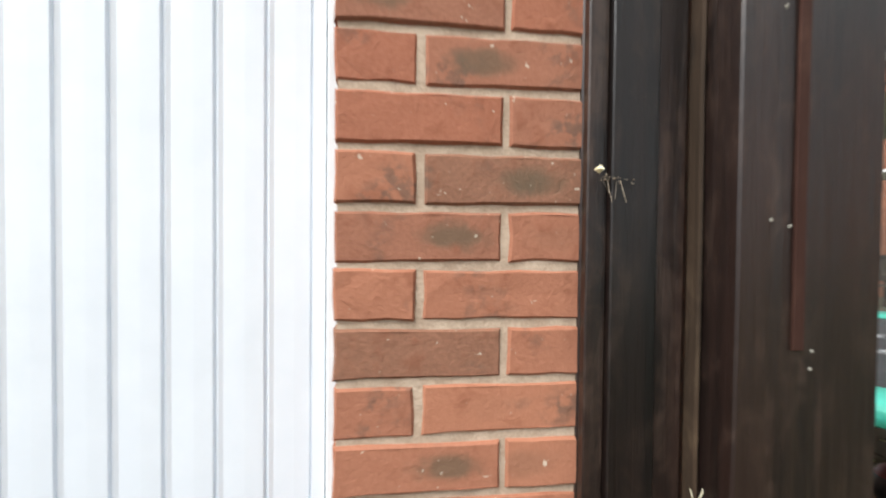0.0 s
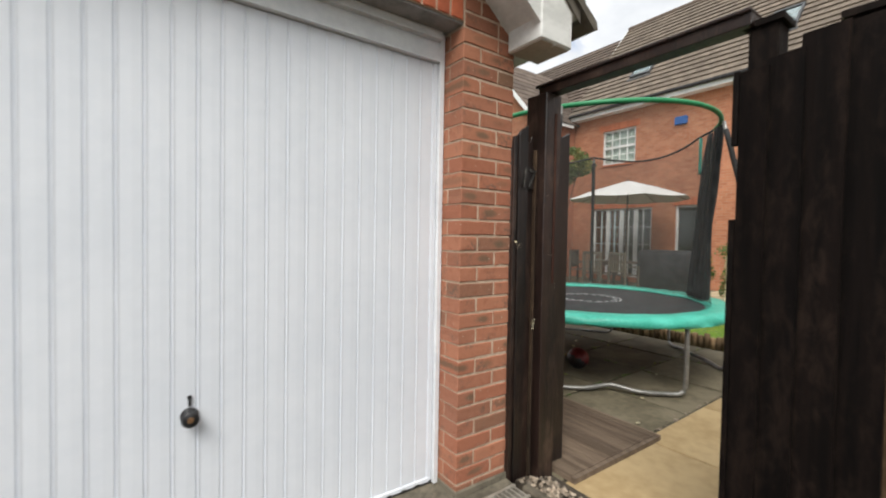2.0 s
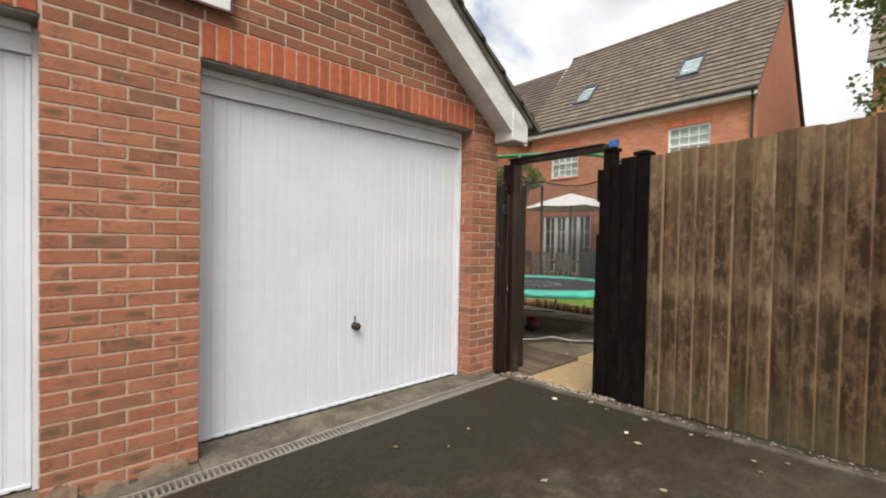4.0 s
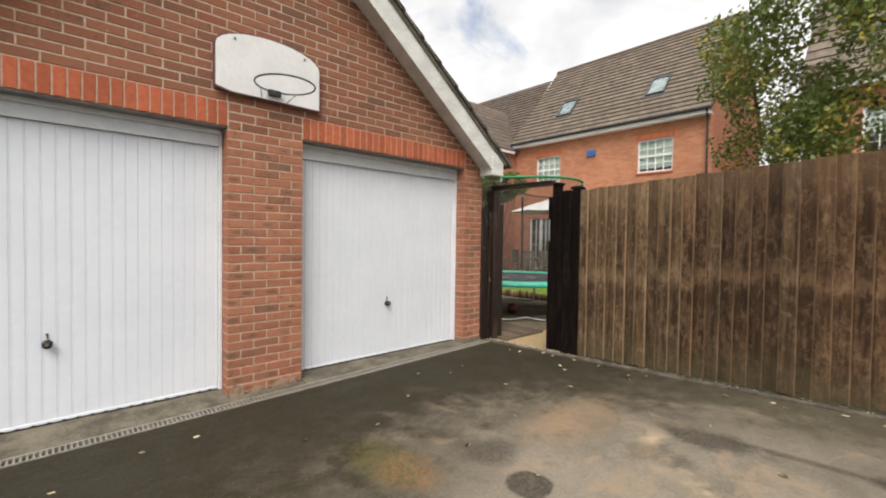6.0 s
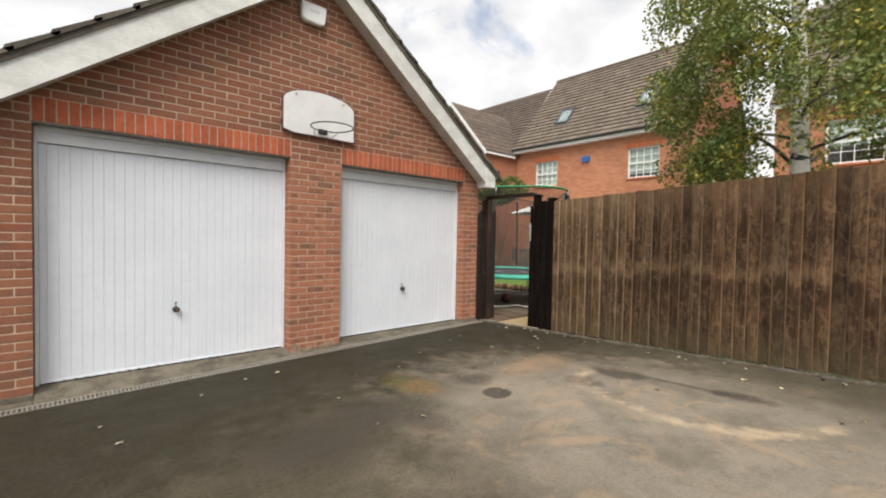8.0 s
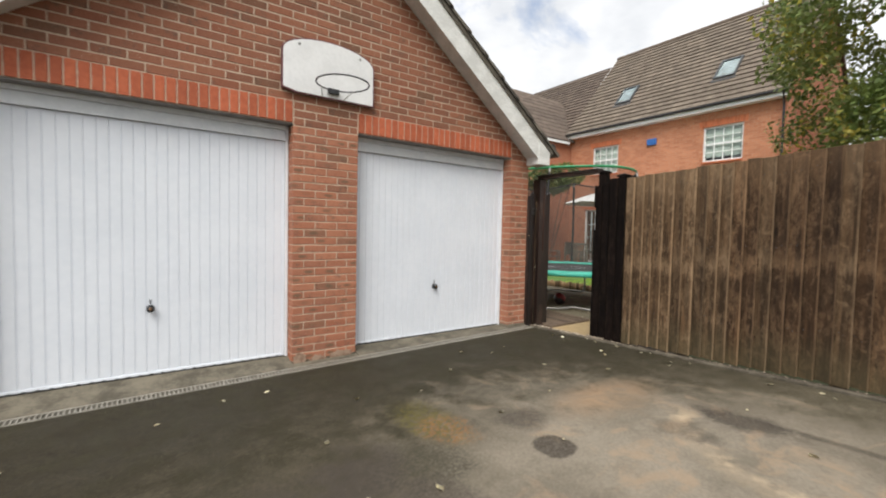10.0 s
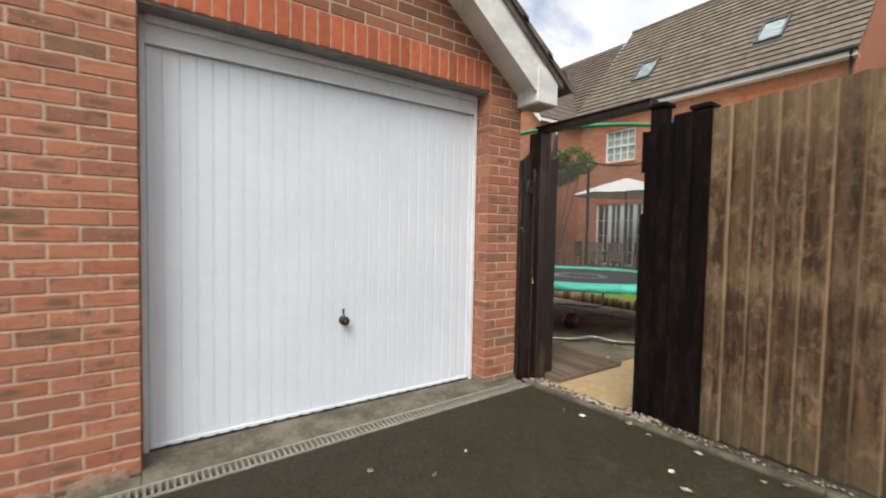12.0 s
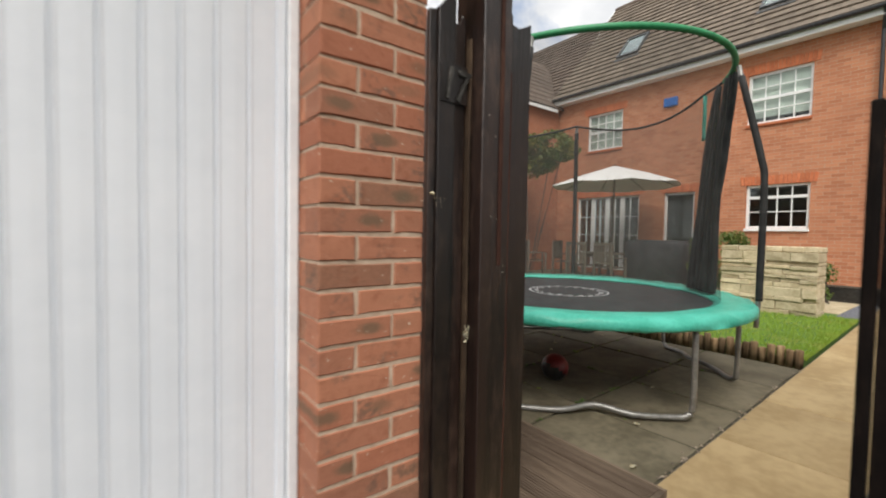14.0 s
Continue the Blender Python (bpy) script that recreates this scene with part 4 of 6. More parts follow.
# added black sheet for the dim garage interior closes the gaps round the doors
inner = mesh_ob("garage_lining", boxes((-4.9, 0.1, 1.12, 1.14, 0.0, 2.4)), "pit")
tagged(inner, "added black sheet for the dim inside behind the garage doors", "wall", kind="structure")

side_wall = mesh_ob("wall_west", boxes((-12.0, WALL_L - 0.02, 1.0, 1.22, -0.1, 1.9)), "house_brick_side")
tagged(side_wall, "plain red brick garden wall beyond the garage", "wall", kind="structure")

# ---- basketball hoop, alarm box ----
hoop = thing("basketball_hoop", "white arched backboard with a thin black basketball ring on the gable", "basketball hoop", (-2.393, FRONT, 2.572))
prof = [(-0.46, 0.03), (-0.33, 0.0), (0.46, 0.0), (0.46, 0.38)]
arc = [(0.46 * math.cos(a), 0.38 + 0.16 * math.sin(a)) for a in [math.pi * i / 14 for i in range(1, 14)]]
outline = prof + arc + [(-0.46, 0.38)]
bm = bmesh.new()
prism(bm, outline, "y", -0.045, -0.022)
backboard = part("backboard", bm, "board_edge", hoop, "dark red edge of the backboard")
bm = bmesh.new()
prism(bm, [(x * 0.968, 0.012 + z * 0.958) for x, z in outline], "y", -0.048, -0.0455)
part("face", bm, "board_white", backboard, "white weathered backboard face")
part("spacer", boxes((-0.3, 0.3, -0.022, 0.0, 0.08, 0.12), (-0.3, 0.3, -0.022, 0.0, 0.34, 0.38)), "steel_lintel", hoop)
RC = (0.02, -0.31, 0.08)
ring = [(RC[0] + 0.238 * math.cos(a), RC[1] + 0.238 * math.sin(a), RC[2]) for a in [math.tau * i / 40 for i in range(40)]]
part("ring", tube(bmesh.new(), ring, 0.0075, 8, True), "black_plastic", hoop, "thin black steel ring", True)
part("bracket", boxes((-0.035, 0.075, -0.085, -0.048, 0.045, 0.095), bevel=0.004), "black_plastic", hoop, "black ring bracket")
for s in (-1, 1):
    part("strut", tube(bmesh.new(), [(0.02 + s * 0.10, -0.05, 0.0), (0.02 + s * 0.155, -0.17, RC[2] - 0.01)], 0.004, 6), "tube", hoop, "thin wire strut")
for x, z in ((-0.30, 0.45), (0.30, 0.45)):
    part("bolt", lathe(bmesh.new(), [(0.012, -0.048), (0.012, -0.053), (0.006, -0.055)], (x, 0, z), 10, "y"), "tube", hoop)

alarm = thing("alarm_box", "white plastic alarm box high on the brick gable", "alarm box", (-2.50, FRONT, 3.88))
bm = bmesh.new()
prism(bm, [(-0.14, 0.03), (-0.11, 0.0), (0.11, 0.0), (0.14, 0.03), (0.155, 0.22), (-0.155, 0.22)], "y", -0.085, 0.0)
bmesh.ops.bevel(bm, geom=list(bm.edges), offset=0.012, segments=2, affect="EDGES")
part("cover", bm, "white_upvc", alarm, "rounded white plastic cover")
part("label_strip", boxes((-0.06, 0.06, -0.0875, -0.0855, 0.12, 0.15)), "white_barge", alarm)

# ---- fences and gateway ----
FX = 0.595


def feather_bm(w, z0, z1, seed, thick=0.016, thin=0.006):
    """A tapering upright board: thick edge at -y, worn top."""
    r = random.Random(seed)
    bm = bmesh.new()
    zs = [z0, z0 + (z1 - z0) * 0.33, z0 + (z1 - z0) * 0.66, z1]
    rows = []
    for z in zs:
        j = r.uniform(-0.002, 0.002)
        top = z == z1
        rows.append([bm.verts.new(p) for p in (
            (j, -w / 2 + j, z), (j + thick, -w / 2 + j, z), (j + thick, w / 2 + j, z - (r.uniform(-0.012, 0.012) if top else 0)), (j + thick - thin, w / 2 + j, z - (r.uniform(-0.006, 0.006) if top else 0)))])
    for a, b in zip(rows, rows[1:]):
        for i in range(4):
            bm.faces.new((a[i], a[(i + 1) % 4], b[(i + 1) % 4], b[i]))
    bm.faces.new(rows[0][::-1])
    bm.faces.new(rows[-1])
    return bm


fence = thing("fence", "weathered brown featheredge board fence along the driveway", "fence", (FX, -4.0, 0))
PITCHF = 0.1072
board_me = [data_of("board", feather_bm(0.122, 0.0, 1.875, 40 + i, 0.026, 0.008), "fence_brown") for i in range(8)]
tan_me = [data_of("board", feather_bm(0.122, 0.0, 1.875, 40 + i, 0.026, 0.008), "fence_tan") for i in range(8)]
y, i = -0.49, 0
while y > -8.2:
    cy = y - PITCHF / 2
    zb = slope(cy) - 0.016 + rng.uniform(-0.008, 0.008)
    m = Matrix.Translation((-0.002 + rng.uniform(-0.002, 0.002), cy + 4.0 + rng.uniform(-0.003, 0.003), zb + 0.02)) @ Matrix.Rotation(rng.uniform(-0.003, 0.003), 4, "X") @ Matrix.Rotation(radians(-9.0), 4, "Z")
    m = m @ Matrix.Diagonal((1, 1 + rng.uniform(-0.02, 0.03), (1.0 + 0.006 * min(1, (-0.49 - y) / 2)), 1))
    shared("board", (tan_me if i < 10 or rng.random() < 0.14 else board_me)[rng.randrange(8)], fence, m)
    y -= PITCHF
    i += 1
for z in (0.35, 1.05, 1.70):
    part("rail", boxes((0.02, 0.09, -4.2, 3.5, z, z + 0.08)), "fence_brown", fence)
for k in range(5):
    yy = 3.47 - 1.83 * k
    part("post", boxes((0.025, 0.125, yy - 0.05, yy + 0.05, -0.1, 1.93), bevel=0.004), "fence_brown", fence)

def nail(bm, x, y, z, r=0.0038):
    """A six-sided nail head that faces -x."""
    ring = [bm.verts.new((x, y + r * math.cos(k * math.tau / 6), z + r * math.sin(k * math.tau / 6))) for k in range(6)]
    tip = bm.verts.new((x - 0.002, y, z))
    for k in range(6):
        bm.faces.new((ring[k], ring[(k + 1) % 6], tip))
    bm.faces.new(ring)


nails = bmesh.new()
y = -0.49
while y > -8.2:
    cy = y - PITCHF / 2
    for z in (0.40, 1.10, 1.75):
        for off in (-0.022, 0.018):
            if rng.random() < 0.8:
                x = -0.004 + off * 0.158 + 0.006
                nail(nails, x, cy + 4.0 + off + rng.uniform(-0.006, 0.006), slope(cy) + z + rng.uniform(-0.03, 0.03))
    y -= PITCHF
nail_ob = part("nail_heads", nails, "dark_metal", fence, "small dark nail heads")
nail_ob["kind"] = "stuff"

dark_fence = thing("gate_fence", "short black-stained board panel between gate post and brown fence", "fence", (FX, -0.27, 0))
tops = [1.830, 1.858, 1.897, 1.890]
for i, t in enumerate(tops):
    yy = 0.1185 if i == 0 else 0.140 - i * 0.104
    ob = part("board", feather_bm(0.089 if i == 0 else 0.118, -0.02, t, 70 + i, 0.018, 0.008), "fence_black", dark_fence)
    ob.matrix_basis = Matrix.Translation((0.002 * (i % 2), yy, slope(yy - 0.27))) @ Matrix.Rotation(radians(-2.8), 4, "Z")
for z0, z1 in ((0.02, 1.375), (1.64, 1.905)):
    part("stop_batten", boxes((0.004, 0.028, 0.1645, 0.182, z0, z1), bevel=0.003), "fence_black", dark_fence, "short black gate stop")
for yy, t in ((0.102, 2.05), (-0.16, 1.985)):
    p = part("post", boxes((0.03, 0.125, yy - 0.045, yy + 0.045, -0.1, t), bevel=0.004), "fence_black", dark_fence, "black-stained square post")
    bm = bmesh.new()
    vs = [bm.verts.new((x, q, t + 0.022)) for x, q in ((0.018, yy - 0.06), (0.137, yy - 0.06), (0.137, yy + 0.06), (0.018, yy + 0.06))]
    lo_ = [bm.verts.new((v.co.x, v.co.y, t)) for v in vs]
    tip = bm.verts.new((0.078, yy, t + 0.045))
    bm.faces.new(lo_)
    for q in range(4):
        bm.faces.new((vs[q], vs[(q + 1) % 4], tip))
        bm.faces.new((lo_[q], lo_[(q + 1) % 4], vs[(q + 1) % 4], vs[q]))
    part("post_cap", bm, "fence_black", p, "low pyramid post cap")
for z in (0.35, 1.05, 1.70):
    part("rail", boxes((0.02, 0.05, -0.21, 0.14, z, z + 0.08)), "fence_black", dark_fence)

gateway = thing("garden_gateway", "black-stained timber gate frame with number seventeen beside the garage pier", "gate", (0.62, 0.87, 0))


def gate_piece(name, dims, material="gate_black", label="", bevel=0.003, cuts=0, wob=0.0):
    bm = boxes(dims, bevel=bevel)
    if cuts:
        bmesh.ops.subdivide_edges(bm, edges=[e for e in bm.edges if abs(e.verts[0].co.z - e.verts[1].co.z) > 0.5], cuts=cuts)
        for v in bm.verts:
            v.co.x += wob * noise.noise((v.co.x * 3, v.co.y * 3, v.co.z * 3.5))
    bmesh.ops.translate(bm, verts=bm.verts, vec=(-0.62, -0.87, 0))
    return part(name, bm, material, gateway, label)




def cut_board(x0, x1, y0, y1, z0, z1, ragged=()):
    """A board whose top runs from z0 at x0 to z1 at x1."""
    bm = bmesh.new()
    top = [(x1, z1), *ragged, (x0, z0)]
    prism(bm, [(x0, -0.03), (x1, -0.03)] + top, "y", y0, y1)
    bmesh.ops.bevel(bm, geom=list(bm.edges), offset=0.002, segments=1, affect="EDGES")
    bmesh.ops.translate(bm, verts=bm.verts, vec=(-0.62, -0.87, 0))
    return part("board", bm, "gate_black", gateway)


cut_board(0.4005, 0.428, 0.808, 0.824, 1.815, 1.82)
gate_piece("filler", (0.4005, 0.4360, 0.8262, 0.86, -0.03, 1.80), label="dark timber packing against the brick pier")
cut_board(0.4285, 0.492, 0.798, 0.822, 1.825, 1.885, ((0.487, 1.872), (0.462, 1.862), (0.455, 1.848)))
cut_board(0.4925, 0.534, 0.804, 0.824, 1.80, 1.815, ((0.522, 1.83), (0.510, 1.79)))
cut_board(0.671, 0.738, 0.800, 0.823, 1.865, 1.90, ((0.72, 1.885),))
cut_board(0.7385, 0.832, 0.803, 0.825, 1.87, 1.895, ((0.77, 1.86),))
gate_piece("batten", (0.5415, 0.5485, 0.786, 0.812, -0.03, 1.76), "fence_edge", "worn brown batten edge", cuts=14, wob=0.004)
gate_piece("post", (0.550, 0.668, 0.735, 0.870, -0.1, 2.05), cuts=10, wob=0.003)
gate_piece("batten", (0.716, 0.728, 0.788, 0.799, 0.0, 1.70), "red_batten", "reddish worn batten", cuts=12, wob=0.004)
gate_piece("worn_strip", (0.619, 0.634, 0.7305, 0.7345, 1.06, 1.95), "red_batten", "red-brown strip where the black stain has worn off", bevel=0.001, cuts=12, wob=0.003)
for nx_, nz_ in ((0.591, 1.213), (0.6155, 1.206), (0.649, 1.058), (0.647, 1.037), (0.575, 1.52), (0.604, 1.46)):
    nb = bmesh.new()
    lathe(nb, [(0.0026, 0.0), (0.0026, -0.0012), (0.001, -0.0018)], (nx_ - 0.62, 0.7355 - 0.87, nz_), 8, "y")
    part("nail_head", nb, "galv", gateway, "pale metal nail head")
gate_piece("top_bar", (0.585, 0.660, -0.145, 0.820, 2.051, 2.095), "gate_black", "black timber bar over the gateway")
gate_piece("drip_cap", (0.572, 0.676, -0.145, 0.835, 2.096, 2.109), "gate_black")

num = bpy.data.curves.new("numeral", "FONT")
num.body = "17"
num.size = 0.138
num.extrude = 0.004
num.bevel_depth = 0.0012
num.shear = 0.16
num.materials.append(M["numeral"])
numeral = new("house_number", num)
numeral.matrix_world = pose(0.430, 0.791, 1.563, 90, 4, 0) @ Matrix.Diagonal((0.72, 1, 1, 1))
tagged(numeral, "grey metal numerals 17 on the black gate board", "house number")
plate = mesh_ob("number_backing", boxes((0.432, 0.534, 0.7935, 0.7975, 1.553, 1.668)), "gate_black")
plate.parent = gateway
plate.matrix_basis = Matrix.Translation((-0.62, -0.87, 0))
web_bm = bmesh.new()
for i in range(22):
    px = 0.412 + 0.048 * rng.random() ** 1.5
    pebble(web_bm, px, 0.7965 + rng.uniform(-0.003, 0.0), 1.268 - (px - 0.412) * 0.12 + rng.uniform(-0.006, 0.004), rng.uniform(0.0009, 0.0026))
for i in range(5):
    p = Vector((0.415 + rng.random() * 0.03, 0.7955, 1.262))
    tube(web_bm, [p, p + Vector((rng.uniform(-0.004, 0.012), 0, rng.uniform(-0.045, -0.012)))], 0.0005, 4)
bud = bmesh.new()
pebble(bud, 0.408, 0.792, 1.276, 0.007)
tagged(mesh_ob("yellow_leaf", bud, "fallen"), "tiny yellow leaf caught beside the brick pier", "leaf")
tuft = bmesh.new()
for i in range(14):
    p = Vector((0.543 + rng.uniform(-0.006, 0.012), 0.7835, 0.842 + rng.uniform(-0.02, 0.01)))
    tube(tuft, [p, p + Vector((rng.uniform(-0.012, 0.016), rng.uniform(-0.004, 0.0), rng.uniform(-0.012, 0.035)))], 0.0011, 4)
tagged(mesh_ob("dry_grass", tuft, "fallen"), "small tuft of dry yellow grass caught on the gate batten", "grass")
tagged(mesh_ob("cobweb", web_bm, "pebble"), "scrap of pale cobweb and seed fluff on the gate board", "cobweb")


# ---- garden floor ----
def slab_data(name, w, d, material, h=0.05, seed=0):
    r = random.Random(seed)
    bm = boxes((-w / 2, w / 2, -d / 2, d / 2, -h, 0.0), bevel=0.006)
    for v in bm.verts:
        v.co.z += r.uniform(-0.001, 0.001)
    return data_of(name, bm, material)


path = thing("garden_path", "buff concrete flagstone path leading from the gate to the house", "path", (0.62, 0.2, 0), kind="structure")
flag_me = [slab_data("flagstone", 0.899, 0.625, "flag", 0.05, i) for i in range(3)]
for i in range(11):
    shared("flagstone", flag_me[rng.randrange(3)], path, Matrix.Translation((0.4575 + i * 0.905, 0.158, rng.uniform(-0.003, 0.002))))
part("bedding", boxes((0.0, 10.2, -0.155, 0.478, -0.1, -0.007)), "kerb", path, "earthy joints between the flags")
verge = mesh_ob("soil_bed", boxes((0.745, 10.0, -0.9, 0.03, -0.1, -0.022)), "soil")
tagged(verge, "bare dark soil beside the flagstone path", "soil", kind="structure")
bm = bmesh.new()
for _ in range(420):
    pebble(bm, rng.uniform(0.62, 1.25), 0.03 - 0.30 * rng.random() ** 1.4, -0.016 + rng.uniform(0, 0.012), rng.uniform(0.008, 0.018))
tagged(mesh_ob("pebbles", bm, "pebble"), "loose brown and white pebbles beside the flagstones", "pebbles", kind="stuff")

patio = thing("patio", "mossy grey concrete slab patio with dark weedy joints", "patio", (2.5, 3.0, 0), kind="structure")
slab_me = [slab_data("paving_slab", 0.74, 0.74, "slab", 0.05, 20 + i) for i in range(4)]
for i in range(5):
    for j in range(7):
        shared("paving_slab", slab_me[rng.randrange(4)], patio, Matrix.Translation((-1.44 + i * 0.755, -1.940 + j * 0.755, rng.uniform(-0.006, 0.003))) @ Matrix.Rotation(rng.uniform(-0.004, 0.004), 4, "X"))
part("bedding", boxes((-1.83, 1.98, -2.32, 3.2, -0.1, -0.010)), "joint_soil", patio, "dark mossy joints")
bm = bmesh.new()
for _ in range(260):
    jx = 2.5 - 1.8175 + 0.755 * rng.randrange(1, 5)
    jy = 3.0 - 2.3125 + 0.755 * rng.randrange(1, 6)
    x, y = (rng.uniform(0.9, 4.4), jy) if rng.random() < 0.6 else (jx, rng.uniform(0.8, 4.5))
    pebble(bm, x + rng.uniform(-0.02, 0.02), y + rng.uniform(-0.02, 0.02), 0.002, rng.uniform(0.006, 0.02))
grit = bmesh.new()
for _ in range(150):
    pebble(grit, 0.75 + 3.7 * rng.random() ** 1.3, 0.684 + rng.gauss(0, 0.014), 0.0, rng.uniform(0.003, 0.012))
crumbs = tagged(mesh_ob("joint_grit", grit, "pebble"), "pale crumbs and grit along the path edge", "grit", kind="stuff")
moss = tagged(mesh_ob("joint_moss", bm, "shrub"), "low moss and weeds growing in the patio joints", "moss", kind="stuff")

deck = thing("deck_panel", "grooved grey-brown decking panel lying inside the gate", "decking", (1.205, 1.25, 0.0))
bw = 0.118
for i in range(7):
    x0 = -0.49 + i * 0.1235
    bm = bmesh.new()
    pr = [(x0, 0.0), (x0 + bw, 0.0)]
    top = []
    n = 7
    for k in range(n):
        a, b = x0 + bw * (n - k) / n, x0 + bw * (n - k - 1) / n
        top += [(a - 0.001, 0.034), (a - bw / n * 0.55, 0.034), (a - bw / n * 0.62, 0.0235), (b + 0.001, 0.0235)]
    prism(bm, pr + top, "y", -0.60, 0.62)
    part("deck_board", bm, "deck", deck)
part("edge_batten", boxes((-0.49, 0.3705, -0.625, -0.602, 0.0, 0.030)), "deck", deck)
part("edge_batten", boxes((0.3725, 0.391, -0.625, 0.62, 0.0, 0.036)), "deck", deck)

lawn = mesh_ob("lawn", boxes((4.76, 9.0, 0.72, 6.5, -0.1, 0.014)), "lawn_base")
tagged(lawn, "bright green garden lawn beside the path", "lawn", kind="structure")
bm = bmesh.new()
for _ in range(15000):
    y = 0.700 + 3.3 * rng.random() ** 1.5
    x = rng.uniform(4.79, 8.0)
    h, a = rng.uniform(0.02, 0.05), rng.random() * math.tau
    dx, dy = 0.005 * math.cos(a), 0.005 * math.sin(a)
    lean = (rng.uniform(-0.02, 0.02), rng.uniform(-0.02, 0.02))
    bm.faces.new([bm.verts.new(p) for p in ((x - dx, y - dy, 0.012), (x + dx, y + dy, 0.012), (x + lean[0], y + lean[1], 0.014 + h))])
blades = tagged(mesh_ob("lawn_grass", bm, "grass"), "short green grass blades of the lawn", "grass", kind="stuff")

logs = thing("log_edging", "low border of upright half-log stakes round the lawn", "edging", (4.72, 2.6, 0))
log_me = []
for i in range(5):
    h = 0.085 + 0.011 * i
    log_me.append(data_of("log_stake", lathe(bmesh.new(), [(0.034, -0.06), (0.035, h - 0.008), (0.030, h), (0.012, h + 0.003)], (0, 0, 0), 9), "log", True))
y = 0.74
while y < 5.4:
    shared("log_stake", log_me[rng.randrange(5)], logs, Matrix.Translation((rng.uniform(-0.008, 0.008), y - 2.6, 0)) @ Matrix.Rotation(rng.uniform(-0.05, 0.05), 4, "X"))
    y += 0.070

# the garden lies slightly askew to the garage
SKEW = Matrix.Translation((0.62, 0.67, 0)) @ Matrix.Rotation(0.0295, 4, "Z") @ Matrix.Translation((-0.62, -0.67, 0))
for ob in (path, patio, moss, crumbs, lawn, blades, logs):
    ob.matrix_basis = SKEW @ (Matrix.Translation(ob.location) if ob.type == "EMPTY" else Matrix.Identity(4))

# ---- trampoline ----
TC, TR, TZ = Vector((2.92, 2.14, 0)), 1.37, 0.66
tramp = thing("trampoline", "round trampoline with turquoise pad, green top ring and black safety net", "trampoline", tuple(TC))


def ringpts(r, z, n=64, a0=0.0, a1=math.tau):
    full = abs(a1 - a0 - math.tau) < 1e-6
    return [(r * math.cos(a0 + (a1 - a0) * i / (n if full else n - 1)), r * math.sin(a0 + (a1 - a0) * i / (n if full else n - 1)), z) for i in range(n)]


bm = bmesh.new()
vs = [bm.verts.new(p) for p in ringpts(TR - 0.22, TZ - 0.015)]
lo_ = [bm.verts.new((v.co.x, v.co.y, v.co.z - 0.006)) for v in vs]
bm.faces.new(vs)
bm.faces.new(lo_[::-1])
for i in range(64):
    bm.faces.new((vs[i], lo_[i], lo_[(i + 1) % 64], vs[(i + 1) % 64]))
mat_ob = part("jumping_mat", bm, "tramp_mat", tramp, "black woven jumping mat")
bm = bmesh.new()
for r0, r1 in ((0.27, 0.305), (0.335, 0.352)):
    for i in range(40):
        if i % 2 and r0 < 0.3:
            continue
        a, b = math.tau * i / 40, math.tau * (i + 0.85) / 40
        bm.faces.new([bm.verts.new((r * math.cos(t), r * math.sin(t), TZ - 0.011)) for r, t in ((r0, a), (r1, a), (r1, b), (r0, b))])
part("printed_ring", bm, "mat_print", mat_ob, "pale dashed ring printed on the mat")

bm = bmesh.new()
prof = [(TR - 0.25, TZ + 0.0), (TR - 0.20, TZ + 0.018), (TR - 0.08, TZ + 0.026), (TR, TZ + 0.018), (TR + 0.03, TZ - 0.012), (TR + 0.028, TZ - 0.055), (TR + 0.016, TZ - 0.064), (TR - 0.01, TZ - 0.03), (TR - 0.25, TZ - 0.012)]
n = 144
rows = []
for i in range(n):
    a = math.tau * i / n
    row = []
    for k, (r, z) in enumerate(prof):
        w = 0.012 * noise.noise((4 * math.cos(a) + k * 0.25, 4 * math.sin(a), 3)) + (0.022 * noise.noise((13 * math.cos(a), 13 * math.sin(a), k)) if k in (3, 4, 5, 6) else 0)
        row.append(bm.verts.new(((r + w) * math.cos(a), (r + w) * math.sin(a), z + w * 0.7)))
    rows.append(row)
for i in range(n):
    a, b = rows[i], rows[(i + 1) % n]
    for k in range(len(prof)):
        q = (k + 1) % len(prof)
        bm.faces.new((a[k], b[k], b[q], a[q]))
part("edge_pad", bm, "tramp_pad", tramp, "creased turquoise edge pad", True)
part("frame_ring", tube(bmesh.new(), ringpts(TR - 0.03, TZ - 0.05, 64), 0.02, 8, True), "tube", tramp, "", True)
